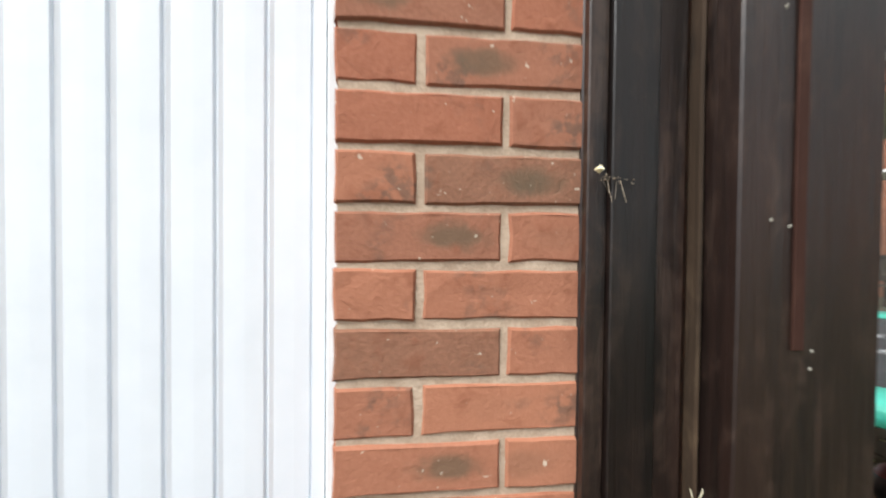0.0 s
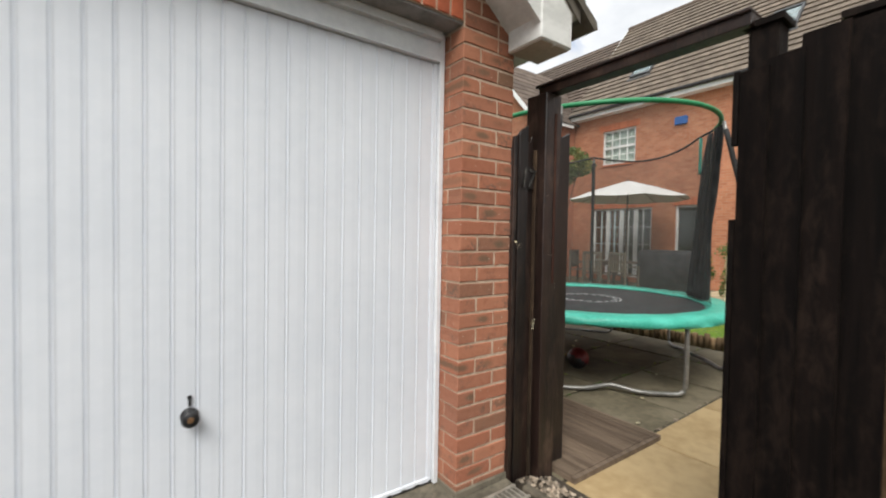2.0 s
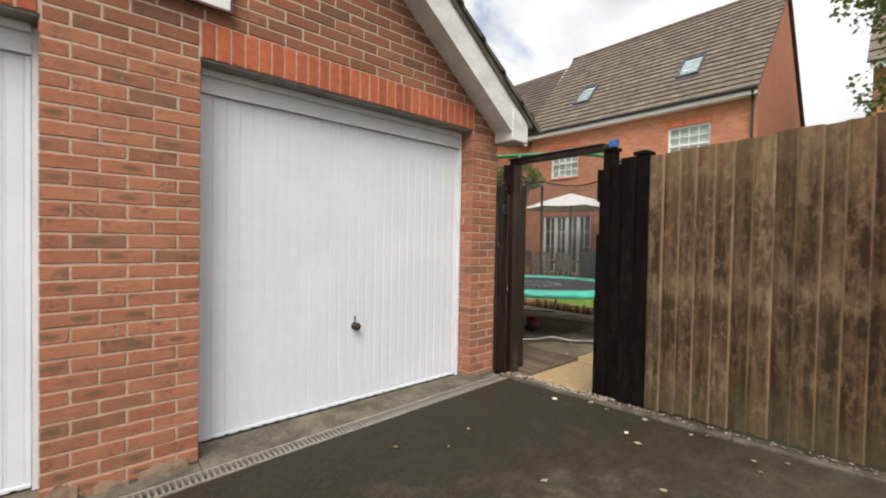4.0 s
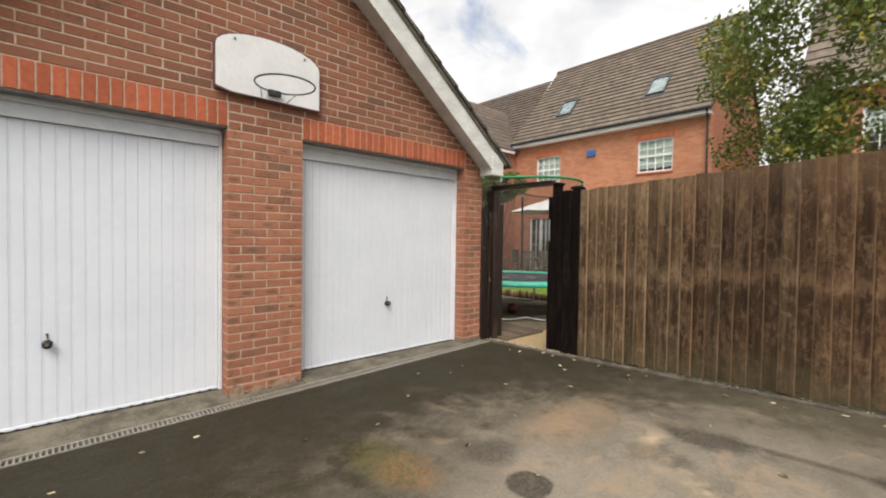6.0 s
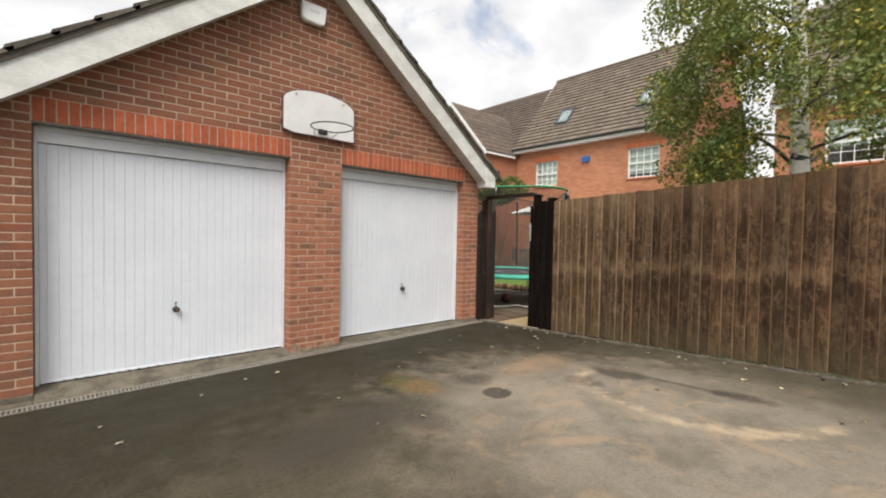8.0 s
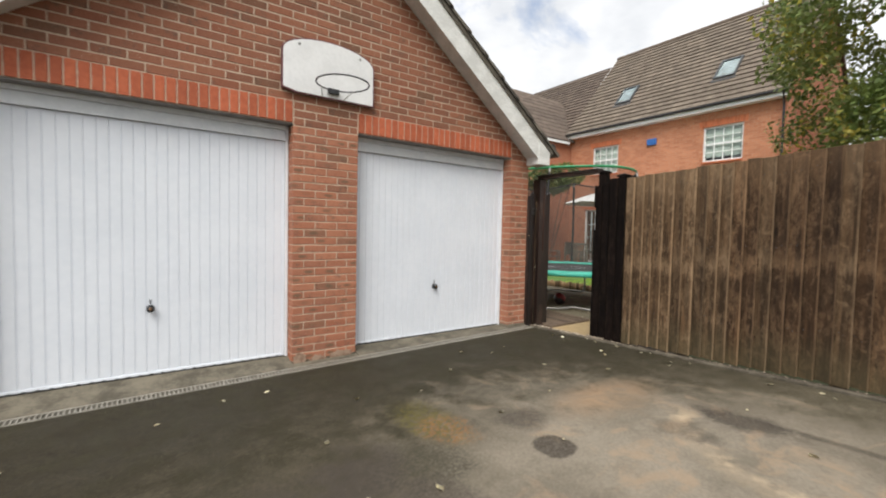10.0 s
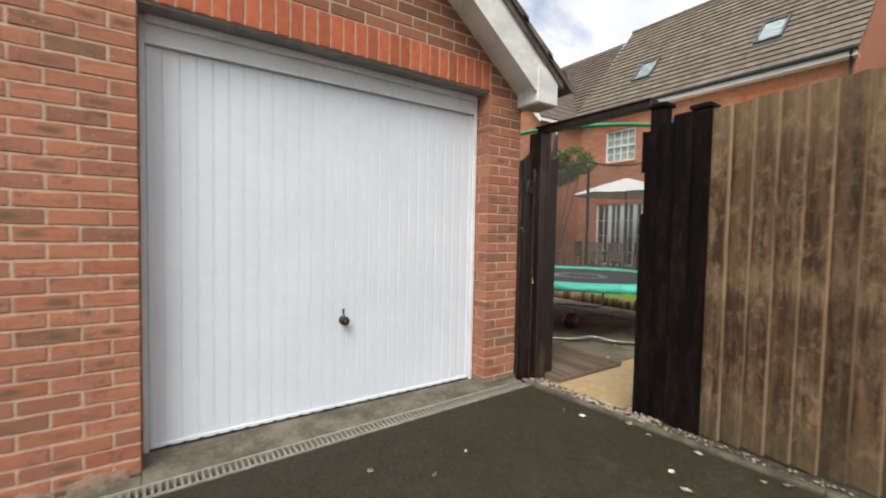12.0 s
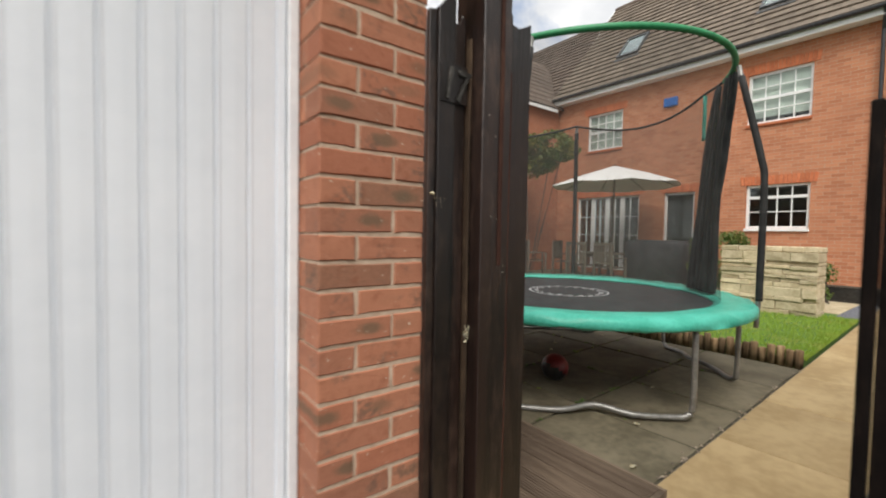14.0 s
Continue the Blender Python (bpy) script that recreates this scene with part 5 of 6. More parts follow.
for spread in ((-161, -108), (-61.5, -12), (21, 74), (106, 158)):
    ends = [math.radians(a) for a in spread]
    mid = sum(ends) / 2
    rL = 1.31
    e = [Vector((rL * math.cos(a), rL * math.sin(a), 0)) for a in ends]
    c = (e[0] + e[1]) / 2
    t = (e[1] - e[0]).normalized()
    out = Vector((math.cos(mid), math.sin(mid), 0))
    pts = [e[0] + Vector((0, 0, TZ - 0.06)), e[0] + Vector((0, 0, 0.12)), e[0] + t * 0.03 + Vector((0, 0, 0.04)), e[0] + t * 0.10 + Vector((0, 0, 0.022)), c - t * 0.22 + out * 0.02 + Vector((0, 0, 0.03)), c + Vector((0, 0, 0.05)) - out * 0.05, c + t * 0.22 + out * 0.02 + Vector((0, 0, 0.03)), e[1] - t * 0.10 + Vector((0, 0, 0.022)), e[1] - t * 0.03 + Vector((0, 0, 0.04)), e[1] + Vector((0, 0, 0.12)), e[1] + Vector((0, 0, TZ - 0.06))]
    part("leg", tube(bmesh.new(), smooth_path(pts, 4), 0.019, 9), "tube", tramp, "bent galvanised tube leg", True)
POLES = [math.radians(a) for a in (-70, 34, 117, -157)]
for a in POLES:
    d = Vector((math.cos(a), math.sin(a), 0))
    pts = [d * 1.39 + Vector((0, 0, 0.50)), d * 1.40 + Vector((0, 0, 0.9)), d * 1.40 + Vector((0, 0, 1.55)), d * 1.375 + Vector((0, 0, 1.75)), d * 1.215 + Vector((0, 0, 2.44))]
    pole = part("net_pole", tube(bmesh.new(), smooth_path(pts, 5), 0.017, 8), "tube", tramp, "", True)
    pts[0] = d * 1.40 + Vector((0, 0, 0.70))
    pts[-1] = d * 1.235 + Vector((0, 0, 2.36))
    part("foam_sleeve", tube(bmesh.new(), smooth_path(pts, 5), 0.024, 10), "foam_black", pole, "black foam pole sleeve", True)
RT, ZT = 1.195, 2.46
near = [math.radians(-190 + 138 * i / 47) for i in range(48)]
part("top_ring", tube(bmesh.new(), [(RT * math.cos(a), RT * math.sin(a), ZT + 0.012 * math.sin(3 * a)) for a in near], 0.022, 10), "tramp_green", tramp, "green foam covered top ring", True)
far = [math.radians(-52 + 222 * i / 49) for i in range(50)]


def hem(a):
    """Height of the net's upper edge: it sags between the poles on the far side."""
    g = (math.degrees(a) + 360) % 360
    if g > 324 or g <= 34:
        u = (g - 324 if g > 324 else g + 36) / 70
        return ZT - 0.03 * u - 0.12 * math.sin(math.pi * u)
    if 34 < g < 170:
        near_pole = min(abs(g - 34), abs(g - 117))
        return ZT - 0.03 - 0.20 * min(1, near_pole / 43) * (1 if 34 < g < 117 else 0.4)
    return ZT


part("net_hem", tube(bmesh.new(), [(RT * math.cos(a), RT * math.sin(a), hem(a)) for a in far], 0.012, 7), "foam_black", tramp, "dark hem of the net", True)
bm = bmesh.new()
cols = 96
prev = None
for i in range(cols + 1):
    a = math.tau * i / cols
    col = []
    for k in range(7):
        u = k / 6
        r = (TR - 0.20) * (1 - u) + RT * u - 0.10 * math.sin(math.pi * u) * (0.5 + 0.5 * noise.noise((3 * math.cos(a), 3 * math.sin(a), 1)))
        col.append(bm.verts.new((r * math.cos(a), r * math.sin(a), (TZ + 0.015) * (1 - u) + hem(a) * u)))
    if prev:
        for k in range(6):
            bm.faces.new((prev[k], col[k], col[k + 1], prev[k + 1]))
    prev = col
part("safety_net", bm, "net", tramp, "fine black mesh safety net", True)
# bunched net at the entrance by the near right pole
bm = bmesh.new()
for j in range(7):
    pts = []
    for z in (0.69, 1.0, 1.4, 1.8, 2.15, 2.43):
        u = (z - 0.69) / 1.74
        a = math.radians(-43 - 13 * u ** 1.6) + (j - 3) * (0.045 + 0.012 * u)
        r = 1.15 + 0.04 * u
        pts.append((r * math.cos(a) + 0.014 * math.sin(j * 2.1 + z * 3), r * math.sin(a) + 0.014 * math.cos(j * 1.7 + z * 4), z))
    tube(bm, smooth_path(pts, 3), 0.03, 7, taper=[0.036 - 0.016 * i / 15 for i in range(16)])
part("net_fold", bm, "net_fold", tramp, "gathered folds of black net", True)
a = math.radians(-36)
part("zip_band", tube(bmesh.new(), smooth_path([(1.20 * math.cos(a), 1.20 * math.sin(a), z) for z in (2.04, 2.25, 2.44)], 4), 0.016, 7), "tramp_pad", tramp, "pale green webbing strap", True)

ball = thing("play_ball", "scuffed red and black ball under the trampoline", "ball", (2.42, 1.88, 0.105))
bm = bmesh.new()
bmesh.ops.create_uvsphere(bm, u_segments=20, v_segments=14, radius=0.105)
sph = part("ball_shell", bm, "red_ball", ball, "scuffed red plastic", True)
bm = bmesh.new()
bmesh.ops.create_uvsphere(bm, u_segments=20, v_segments=14, radius=0.1065)
bmesh.ops.delete(bm, geom=[v for v in bm.verts if v.co.z * 0.8 + v.co.x * 0.5 - v.co.y * 0.1 > 0.0], context="VERTS")
part("ball_panel", bm, "black_plastic", ball, "black lower panel", True)

# ---- houses ----
def wall_with_holes(bm, y0, y1, z0, z1, holes, x0, x1):
    """A wall facing -x, as blocks left standing round its openings."""
    ys = sorted({y0, y1, *[h[0] for h in holes], *[h[1] for h in holes]})
    zs = sorted({z0, z1, *[h[2] for h in holes], *[h[3] for h in holes]})
    ny, nz = len(ys) - 1, len(zs) - 1

    def solid(i, k):
        if not (0 <= i < ny and 0 <= k < nz):
            return False
        return not any(h[0] <= ys[i] and ys[i + 1] <= h[1] and h[2] <= zs[k] and zs[k + 1] <= h[3] for h in holes)

    for i in range(ny):
        for k in range(nz):
            if not solid(i, k):
                continue
            a, b, c, d = ys[i], ys[i + 1], zs[k], zs[k + 1]
            quads = [((x0, a, c), (x0, b, c), (x0, b, d), (x0, a, d)), ((x1, a, c), (x1, a, d), (x1, b, d), (x1, b, c))]
            if not solid(i - 1, k):
                quads.append(((x0, a, c), (x0, a, d), (x1, a, d), (x1, a, c)))
            if not solid(i + 1, k):
                quads.append(((x0, b, c), (x1, b, c), (x1, b, d), (x0, b, d)))
            if not solid(i, k - 1):
                quads.append(((x0, a, c), (x1, a, c), (x1, b, c), (x0, b, c)))
            if not solid(i, k + 1):
                quads.append(((x0, a, d), (x0, b, d), (x1, b, d), (x1, a, d)))
            for q in quads:
                bm.faces.new([bm.verts.new(p) for p in q])
    bmesh.ops.remove_doubles(bm, verts=bm.verts, dist=0.0005)
    return bm


def window(house, x, y0, y1, z0, z1, cols, rows, split=None, sill=True, soldiers=True, blind=0.0, name="window"):
    """A white window in a wall facing -x: frame, bars, panes, sill and soldier head. rows: heights of panes, from below, as shares."""
    fr = 0.055
    fx = x + 0.05
    bm = boxes((fx, fx + 0.06, y0, y0 + fr, z0, z1), (fx, fx + 0.06, y1 - fr, y1, z0, z1), (fx, fx + 0.06, y0 + fr, y1 - fr, z0, z0 + fr), (fx, fx + 0.06, y0 + fr, y1 - fr, z1 - fr, z1))
    w = part(name, bm, "white_upvc", house, "white plastic window with glazing bars" if name == "window" else "white glazed door with side lights")
    iy0, iy1, iz0, iz1 = y0 + fr, y1 - fr, z0 + fr, z1 - fr
    tot = sum(rows)
    zs = [iz0]
    for r in rows:
        zs.append(zs[-1] + (iz1 - iz0) * r / tot)
    bar = data_of("glazing_bar", boxes((fx + 0.005, fx + 0.05, -0.011, 0.011, iz0, iz1)), "white_upvc")
    thick = data_of("mullion", boxes((fx - 0.003, fx + 0.058, -0.065, 0.065, iz0, iz1)), "white_upvc")
    ys = [iy0 + (iy1 - iy0) * i / cols for i in range(cols + 1)]
    for i in range(1, cols):
        big = split and split[0] == "y" and i in split[1]
        shared("mullion" if big else "glazing_bar", thick if big else bar, w, Matrix.Translation((0, ys[i], 0)))
    for i in range(1, len(zs) - 1):
        t = 0.032 if split and split[0] == "z" and i in split[1] else 0.010
        part("rail" if t > 0.02 else "glazing_bar", boxes((fx + 0.006 if t < 0.02 else fx - 0.004, fx + 0.049, iy0, iy1, zs[i] - t, zs[i] + t)), "white_upvc", w)
    for i in range(cols):
        for k in range(len(rows)):
            p = part("pane", boxes((fx + 0.024, fx + 0.030, ys[i] + 0.008, ys[i + 1] - 0.008, zs[k] + 0.008, zs[k + 1] - 0.008)), "glass", w)
            p.visible_shadow = False
    if blind:
        part("blind", boxes((fx + 0.10, fx + 0.105, y0 - 0.05, y1 + 0.05, z1 - (z1 - z0) * blind, z1 + 0.05)), "blind", w, "pale curtain behind the glass")
    if sill:
        part("sill", boxes((x - 0.05, x + 0.06, y0 - 0.012, y1 + 0.012, z0 - 0.065, z0 - 0.003), bevel=0.006), "white_upvc" if sill == "white" else "house_soldier", w, "projecting sill")
    if soldiers:
        me = data_of("head_brick", boxes((x - 0.012, x + 0.03, -0.0325, 0.0325, 0.0, 0.215), bevel=0.003), "house_soldier")
        n = max(4, round((y1 - y0 + 0.2) / 0.075))
        for i in range(n):
            u = (i + 0.5) / n - 0.5
            shared("head_brick", me, w, Matrix.Translation((0, (y0 + y1) / 2 + u * n * 0.075, z1 + 0.004)) @ Matrix.Rotation(-u * 0.30, 4, "X"))
    return w


def tile_roof(house, ya, yb, xe, ze, xr, zr, material, courses=20, label="brown concrete roof tiles"):
    """Overlapping tile courses on a slope that rises from the eaves (xe, ze) to the ridge (xr, zr)."""
    bm = bmesh.new()
    ux, uz = (xr - xe) / courses, (zr - ze) / courses
    ln = math.hypot(ux, uz)
    nx, nz = -uz / ln, ux / ln
    if nz < 0:
        nx, nz = -nx, -nz
    for i in range(courses):
        x0, z0 = xe + ux * i, ze + uz * i
        x1, z1 = x0 + ux * 1.12, z0 + uz * 1.12
        y = ya
        w = 0.33 if courses > 12 else 0.5
        off = (i % 2) * w / 2
        while y < yb - 0.001:
            ye = min(yb, y + (w if y > ya else w - off if off else w))
            t = 0.004 * rng.random()
            prism(bm, [(x0 + nx * 0.058, z0 + nz * (0.058 + t)), (x1 + nx * 0.012, z1 + nz * 0.012), (x1, z1), (x0 + nx * 0.005, z0 + nz * 0.005)], "y", y, ye - 0.004)
            y = ye
    r = part("roof", bm, material, house, label)
    r["kind"] = "stuff"
    return r


HX = 11.85
house = thing("house", "two-storey orange brick house with brown tiled roof and white windows", "house", (HX, 5.0, 0), group="neighbouring houses")
house.matrix_basis = Matrix.Identity(4)
HOUSES = Matrix.Translation((11.332, 4.997, 0.055)) @ Matrix.Scale(0.965, 4) @ Matrix.Translation((-11.85, -5.0, 0))
HY0, HY1, EAVE, RX, RZ = 1.05, 8.95, 5.66, 15.3, 10.0
WINS = [(6.60, 7.79, 3.86, 5.01), (2.17, 3.38, 3.87, 5.05), (2.13, 3.33, 1.38, 2.41), (6.0, 8.10, 0.10, 2.36), (4.49, 5.28, 0.10, 2.36)]
part("front_wall", wall_with_holes(bmesh.new(), HY0, HY1, -0.1, EAVE + 0.1, WINS, HX, HX + 0.25), "house_brick", house, "orange brick facing with pale joints")
bm = bmesh.new()
prism(bm, [(HX + 0.252, -0.1), (18.75, -0.1), (18.75, EAVE), (RX, RZ - 0.05), (HX + 0.252, EAVE)], "y", HY0, HY0 + 0.25)
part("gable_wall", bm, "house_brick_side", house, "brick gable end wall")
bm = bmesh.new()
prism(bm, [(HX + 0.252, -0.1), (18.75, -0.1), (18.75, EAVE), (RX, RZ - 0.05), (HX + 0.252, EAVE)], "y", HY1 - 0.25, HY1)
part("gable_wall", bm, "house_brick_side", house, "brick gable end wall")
part("back_wall", boxes((18.5, 18.75, HY0 + 0.26, HY1 - 0.26, -0.1, EAVE)), "house_brick", house)
part("inner_wall", boxes((HX + 3.0, HX + 3.1, HY0 + 0.26, HY1 - 0.26, 0, EAVE - 0.1)), "room", house, "dim room wall behind the windows")
part("upper_floor", boxes((HX + 0.26, HX + 2.99, HY0 + 0.26, HY1 - 0.26, 2.55, 2.8)), "room", house)
tile_roof(house, HY0 - 0.12, HY1 + 0.06, HX - 0.33, EAVE + 0.06, RX, RZ, "tile", 21)
bm = bmesh.new()
prism(bm, [(RX - 0.02, RZ - 0.05), (19.0, EAVE), (19.0, EAVE + 0.08), (RX, RZ + 0.05)], "y", HY0 - 0.1, HY1 + 0.06)
part("rear_roof", bm, "tile", house)
part("ridge_tile", tube(bmesh.new(), [(RX, HY0 - 0.12, RZ), (RX, HY1 + 0.06, RZ)], 0.11, 10), "tile_dark", house, "dark ridge tiles")
part("fascia", boxes((HX - 0.30, HX - 0.275, HY0 - 0.08, HY1, EAVE - 0.12, EAVE + 0.03)), "white_upvc", house, "white eaves fascia")
part("soffit", boxes((HX - 0.275, HX + 0.0, HY0 - 0.08, HY1, EAVE - 0.12, EAVE - 0.10)), "white_upvc", house)
part("gutter", tube(bmesh.new(), [(HX - 0.36, HY0 - 0.1, EAVE + 0.035), (HX - 0.36, HY1, EAVE + 0.05)], 0.05, 8), "black_plastic", house, "black plastic gutter")
part("downpipe", tube(bmesh.new(), [(HX - 0.34, HY0 + 0.02, EAVE), (HX - 0.10, HY0 + 0.06, EAVE - 0.35), (HX - 0.06, HY0 + 0.06, 0.1)], 0.035, 8), "black_plastic", house, "black downpipe")
bm = bmesh.new()
prism(bm, [(HX - 0.30, EAVE - 0.05), (RX, RZ - 0.16), (RX, RZ + 0.02), (HX - 0.30, EAVE + 0.12)], "y", HY0 - 0.10, HY0 - 0.075)
prism(bm, [(19.0, EAVE - 0.05), (RX, RZ - 0.16), (RX, RZ + 0.02), (19.0, EAVE + 0.12)], "y", HY0 - 0.10, HY0 - 0.075)
part("verge_board", bm, "tile_dark", house, "dark mortared roof verge")
bm = bmesh.new()
prism(bm, [(HX + 1.2, EAVE + 1.55), (RX, RZ - 0.12), (RX, RZ + 0.08), (HX + 1.2, EAVE + 1.75)], "y", HY1 + 0.06, HY1 + 0.10)
part("verge_board", bm, "white_upvc", house, "white verge board")
window(house, HX, *WINS[0], 4, [1, 1, 1, 1], ("z", (2,)), blind=1.0)
window(house, HX, *WINS[1], 4, [1, 1, 1, 1], ("z", (2,)), blind=0.86)
window(house, HX, *WINS[2], 4, [1.15, 1.15, 0.8], ("z", (2,)), sill="white")
window(house, HX, *WINS[3], 8, [0.8, 1, 1, 1], ("y", (2, 4, 6)), sill=False, name="french_door")
window(house, HX, *WINS[4], 1, [1], sill=False, name="glazed_door")
alarm2 = part("alarm_box", boxes((HX - 0.09, HX, 5.0, 5.36, 4.74, 4.98), bevel=0.02), "blue", house, "blue plastic alarm box")
th = math.atan2(RZ - EAVE - 0.06, RX - HX + 0.33)
for y0, y1 in ((6.52, 7.22), (2.72, 3.40)):
    rl = part("rooflight", bmesh.new(), "dark_metal", house, "grey framed roof window")
    bm = bmesh.new()
    L = 1.08
    for d in ((0, L, y0, y0 + 0.06, 0.03, 0.11), (0, L, y1 - 0.06, y1, 0.03, 0.11), (0, 0.07, y0 + 0.061, y1 - 0.061, 0.03, 0.11), (L - 0.07, L, y0 + 0.061, y1 - 0.061, 0.03, 0.11), (-0.14, -0.005, y0 - 0.05, y1 + 0.05, 0.04, 0.055)):
        box(bm, *d)
    bm.to_mesh(rl.data)
    bm.free()
    s0 = 1.42
    rl.matrix_basis = Matrix.Translation((HX - 0.33 + s0 * math.cos(th), 0, EAVE + 0.06 + s0 * math.sin(th))) @ Matrix.Rotation(-th, 4, "Y")
    part("pane", boxes((0.075, L - 0.075, y0 + 0.065, y1 - 0.065, 0.075, 0.085)), "glass", rl).visible_shadow = False
    # panel under the pane, its colour standing in for reflected sky
    part("blind", boxes((0.075, L - 0.075, y0 + 0.065, y1 - 0.065, 0.045, 0.055)), "sky_reflection", rl, "grey-blue panel coloured like the sky's reflection")

# wing and terrace beyond
wing = thing("house", "brick house wing with brown tiled gable roof", "house", (0, 0, 0), group="neighbouring houses")
WY0, WY1, WX = 8.96, 13.4, 9.62
bm = bmesh.new()
wy = (WY0 + WY1) / 2
prism(bm, [(WY0, -0.1), (WY1, -0.1), (WY1, 5.5), (wy, 8.0), (WY0, 5.5)], "x", WX, WX + 0.25)
part("gable_wall", bm, "house_brick", wing, "brick gable wall")
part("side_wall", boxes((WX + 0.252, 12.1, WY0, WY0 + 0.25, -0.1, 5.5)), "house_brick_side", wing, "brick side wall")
part("far_wall", boxes((12.1, 12.35, WY0 + 0.26, 17.5, -0.1, 5.7)), "house_brick", wing)
bm = bmesh.new()
for s in (-1, 1):
    n = 11
    for i in range(n):
        d0, d1 = 2.42 * (1 - i / n), 2.42 * (1 - (i + 1.12) / n)
        z0, z1 = 8.06 - 1.12 * d0, 8.06 - 1.12 * max(d1, 0)
        prism(bm, [(wy + s * d0, z0 + 0.09), (wy + s * max(d1, 0), z1 + 0.06), (wy + s * max(d1, 0), z1 + 0.03), (wy + s * d0, z0 + 0.03)], "x", WX - 0.22, 13.6)
part("roof", bm, "tile_dark", wing, "dark brown tiled roof")["kind"] = "stuff"
bm = bmesh.new()
for s in (-1, 1):
    prism(bm, [(wy + s * 2.42, 8.06 - 1.12 * 2.42 - 0.14), (wy, 7.92), (wy, 8.12), (wy + s * 2.42, 8.06 - 1.12 * 2.42 + 0.06)], "x", WX - 0.25, WX - 0.225)
part("verge_board", bm, "white_upvc", wing, "white verge board")
part("fascia", boxes((WX - 0.2, 11.5, WY0 - 0.20, WY0 - 0.175, 5.28, 5.42)), "white_upvc", wing, "white eaves fascia")
tile_roof(wing, HY1 + 0.11, 17.5, HX + 0.1, EAVE + 0.2, RX + 0.1, RZ - 0.28, "tile_dark", 20, "dark brown roof tiles")
bm = bmesh.new()
prism(bm, [(RX + 0.1, RZ - 0.3), (19.0, EAVE), (19.0, EAVE + 0.08), (RX + 0.1, RZ - 0.2)], "y", HY1 + 0.12, 17.5)
part("rear_roof", bm, "tile_dark", wing)

far_house = thing("house", "orange brick house seen behind the birch tree", "house", (0, 0, 0), group="neighbouring houses")
FW = [(-3.70, -2.45, 3.75, 5.05), (-7.4, -6.1, 3.75, 5.05)]
part("front_wall", wall_with_holes(bmesh.new(), -9.5, -1.25, -0.1, 5.7, FW, 12.0, 12.25), "house_brick", far_house, "orange brick facing")
bm = bmesh.new()
prism(bm, [(12.252, -0.1), (18.75, -0.1), (18.75, 5.7), (15.4, 9.8), (12.252, 5.8)], "y", -1.5, -1.25)
part("gable_wall", bm, "house_brick_side", far_house, "brick gable wall")
part("inner_wall", boxes((14.5, 14.6, -9.4, -1.6, 0, 5.6)), "room", far_house)
tile_roof(far_house, -9.6, -1.15, 11.65, 5.72, 15.4, 9.9, "tile", 12)
part("fascia", boxes((11.70, 11.73, -9.5, -1.2, 5.58, 5.76)), "white_upvc", far_house, "white eaves fascia")
for wv in FW:
    window(far_house, 12.0, *wv, 4, [1, 1, 1, 1], ("z", (2,)), blind=0.6)

for ob in (house, wing, far_house):
    ob.matrix_basis = HOUSES

# ---- garden things ----
stone_wall = thing("stone_wall", "low dry wall of pale sandstone blocks behind the lawn", "stone wall", (7.85, 2.42, 0))
part("core", boxes((-0.17, 0.26, -1.07, 0.10, -0.1, 1.0)), "stone_joint", stone_wall, "earthy joints between the stones")
z = 0.0
while z < 1.0:
    h = rng.choice((0.06, 0.08, 0.105, 0.14))
    h = min(h, 1.05 - z)
    y = -1.10
    while y < 0.10:
        w = rng.uniform(0.14, 0.62)
        w = min(w, 0.14 - y)
        if w < 0.05:
            break
        bm = boxes((-0.20 + rng.uniform(-0.03, 0.02), 0.29, y + 0.002, y + w - 0.002, z + 0.001, z + h - 0.001), bevel=0.009)
        for v in bm.verts:
            v.co += Vector((rng.uniform(-0.008, 0.008), rng.uniform(-0.007, 0.007), rng.uniform(-0.005, 0.005)))
        part("stone", bm, "stone", stone_wall)
        y += w
    z += h
slate = mesh_ob("slate_bed", boxes((8.1, 11.3, 0.93, 1.19, -0.1, 0.02)), "slate")
tagged(slate, "bed of grey slate chippings by the path", "gravel", kind="structure")
bed = mesh_ob("paving", boxes((8.40, 11.3, 1.20, 4.0, -0.1, 0.02), bevel=0.006), "stone")
tagged(bed, "pale sandstone paving behind the stone wall", "paving", kind="structure")


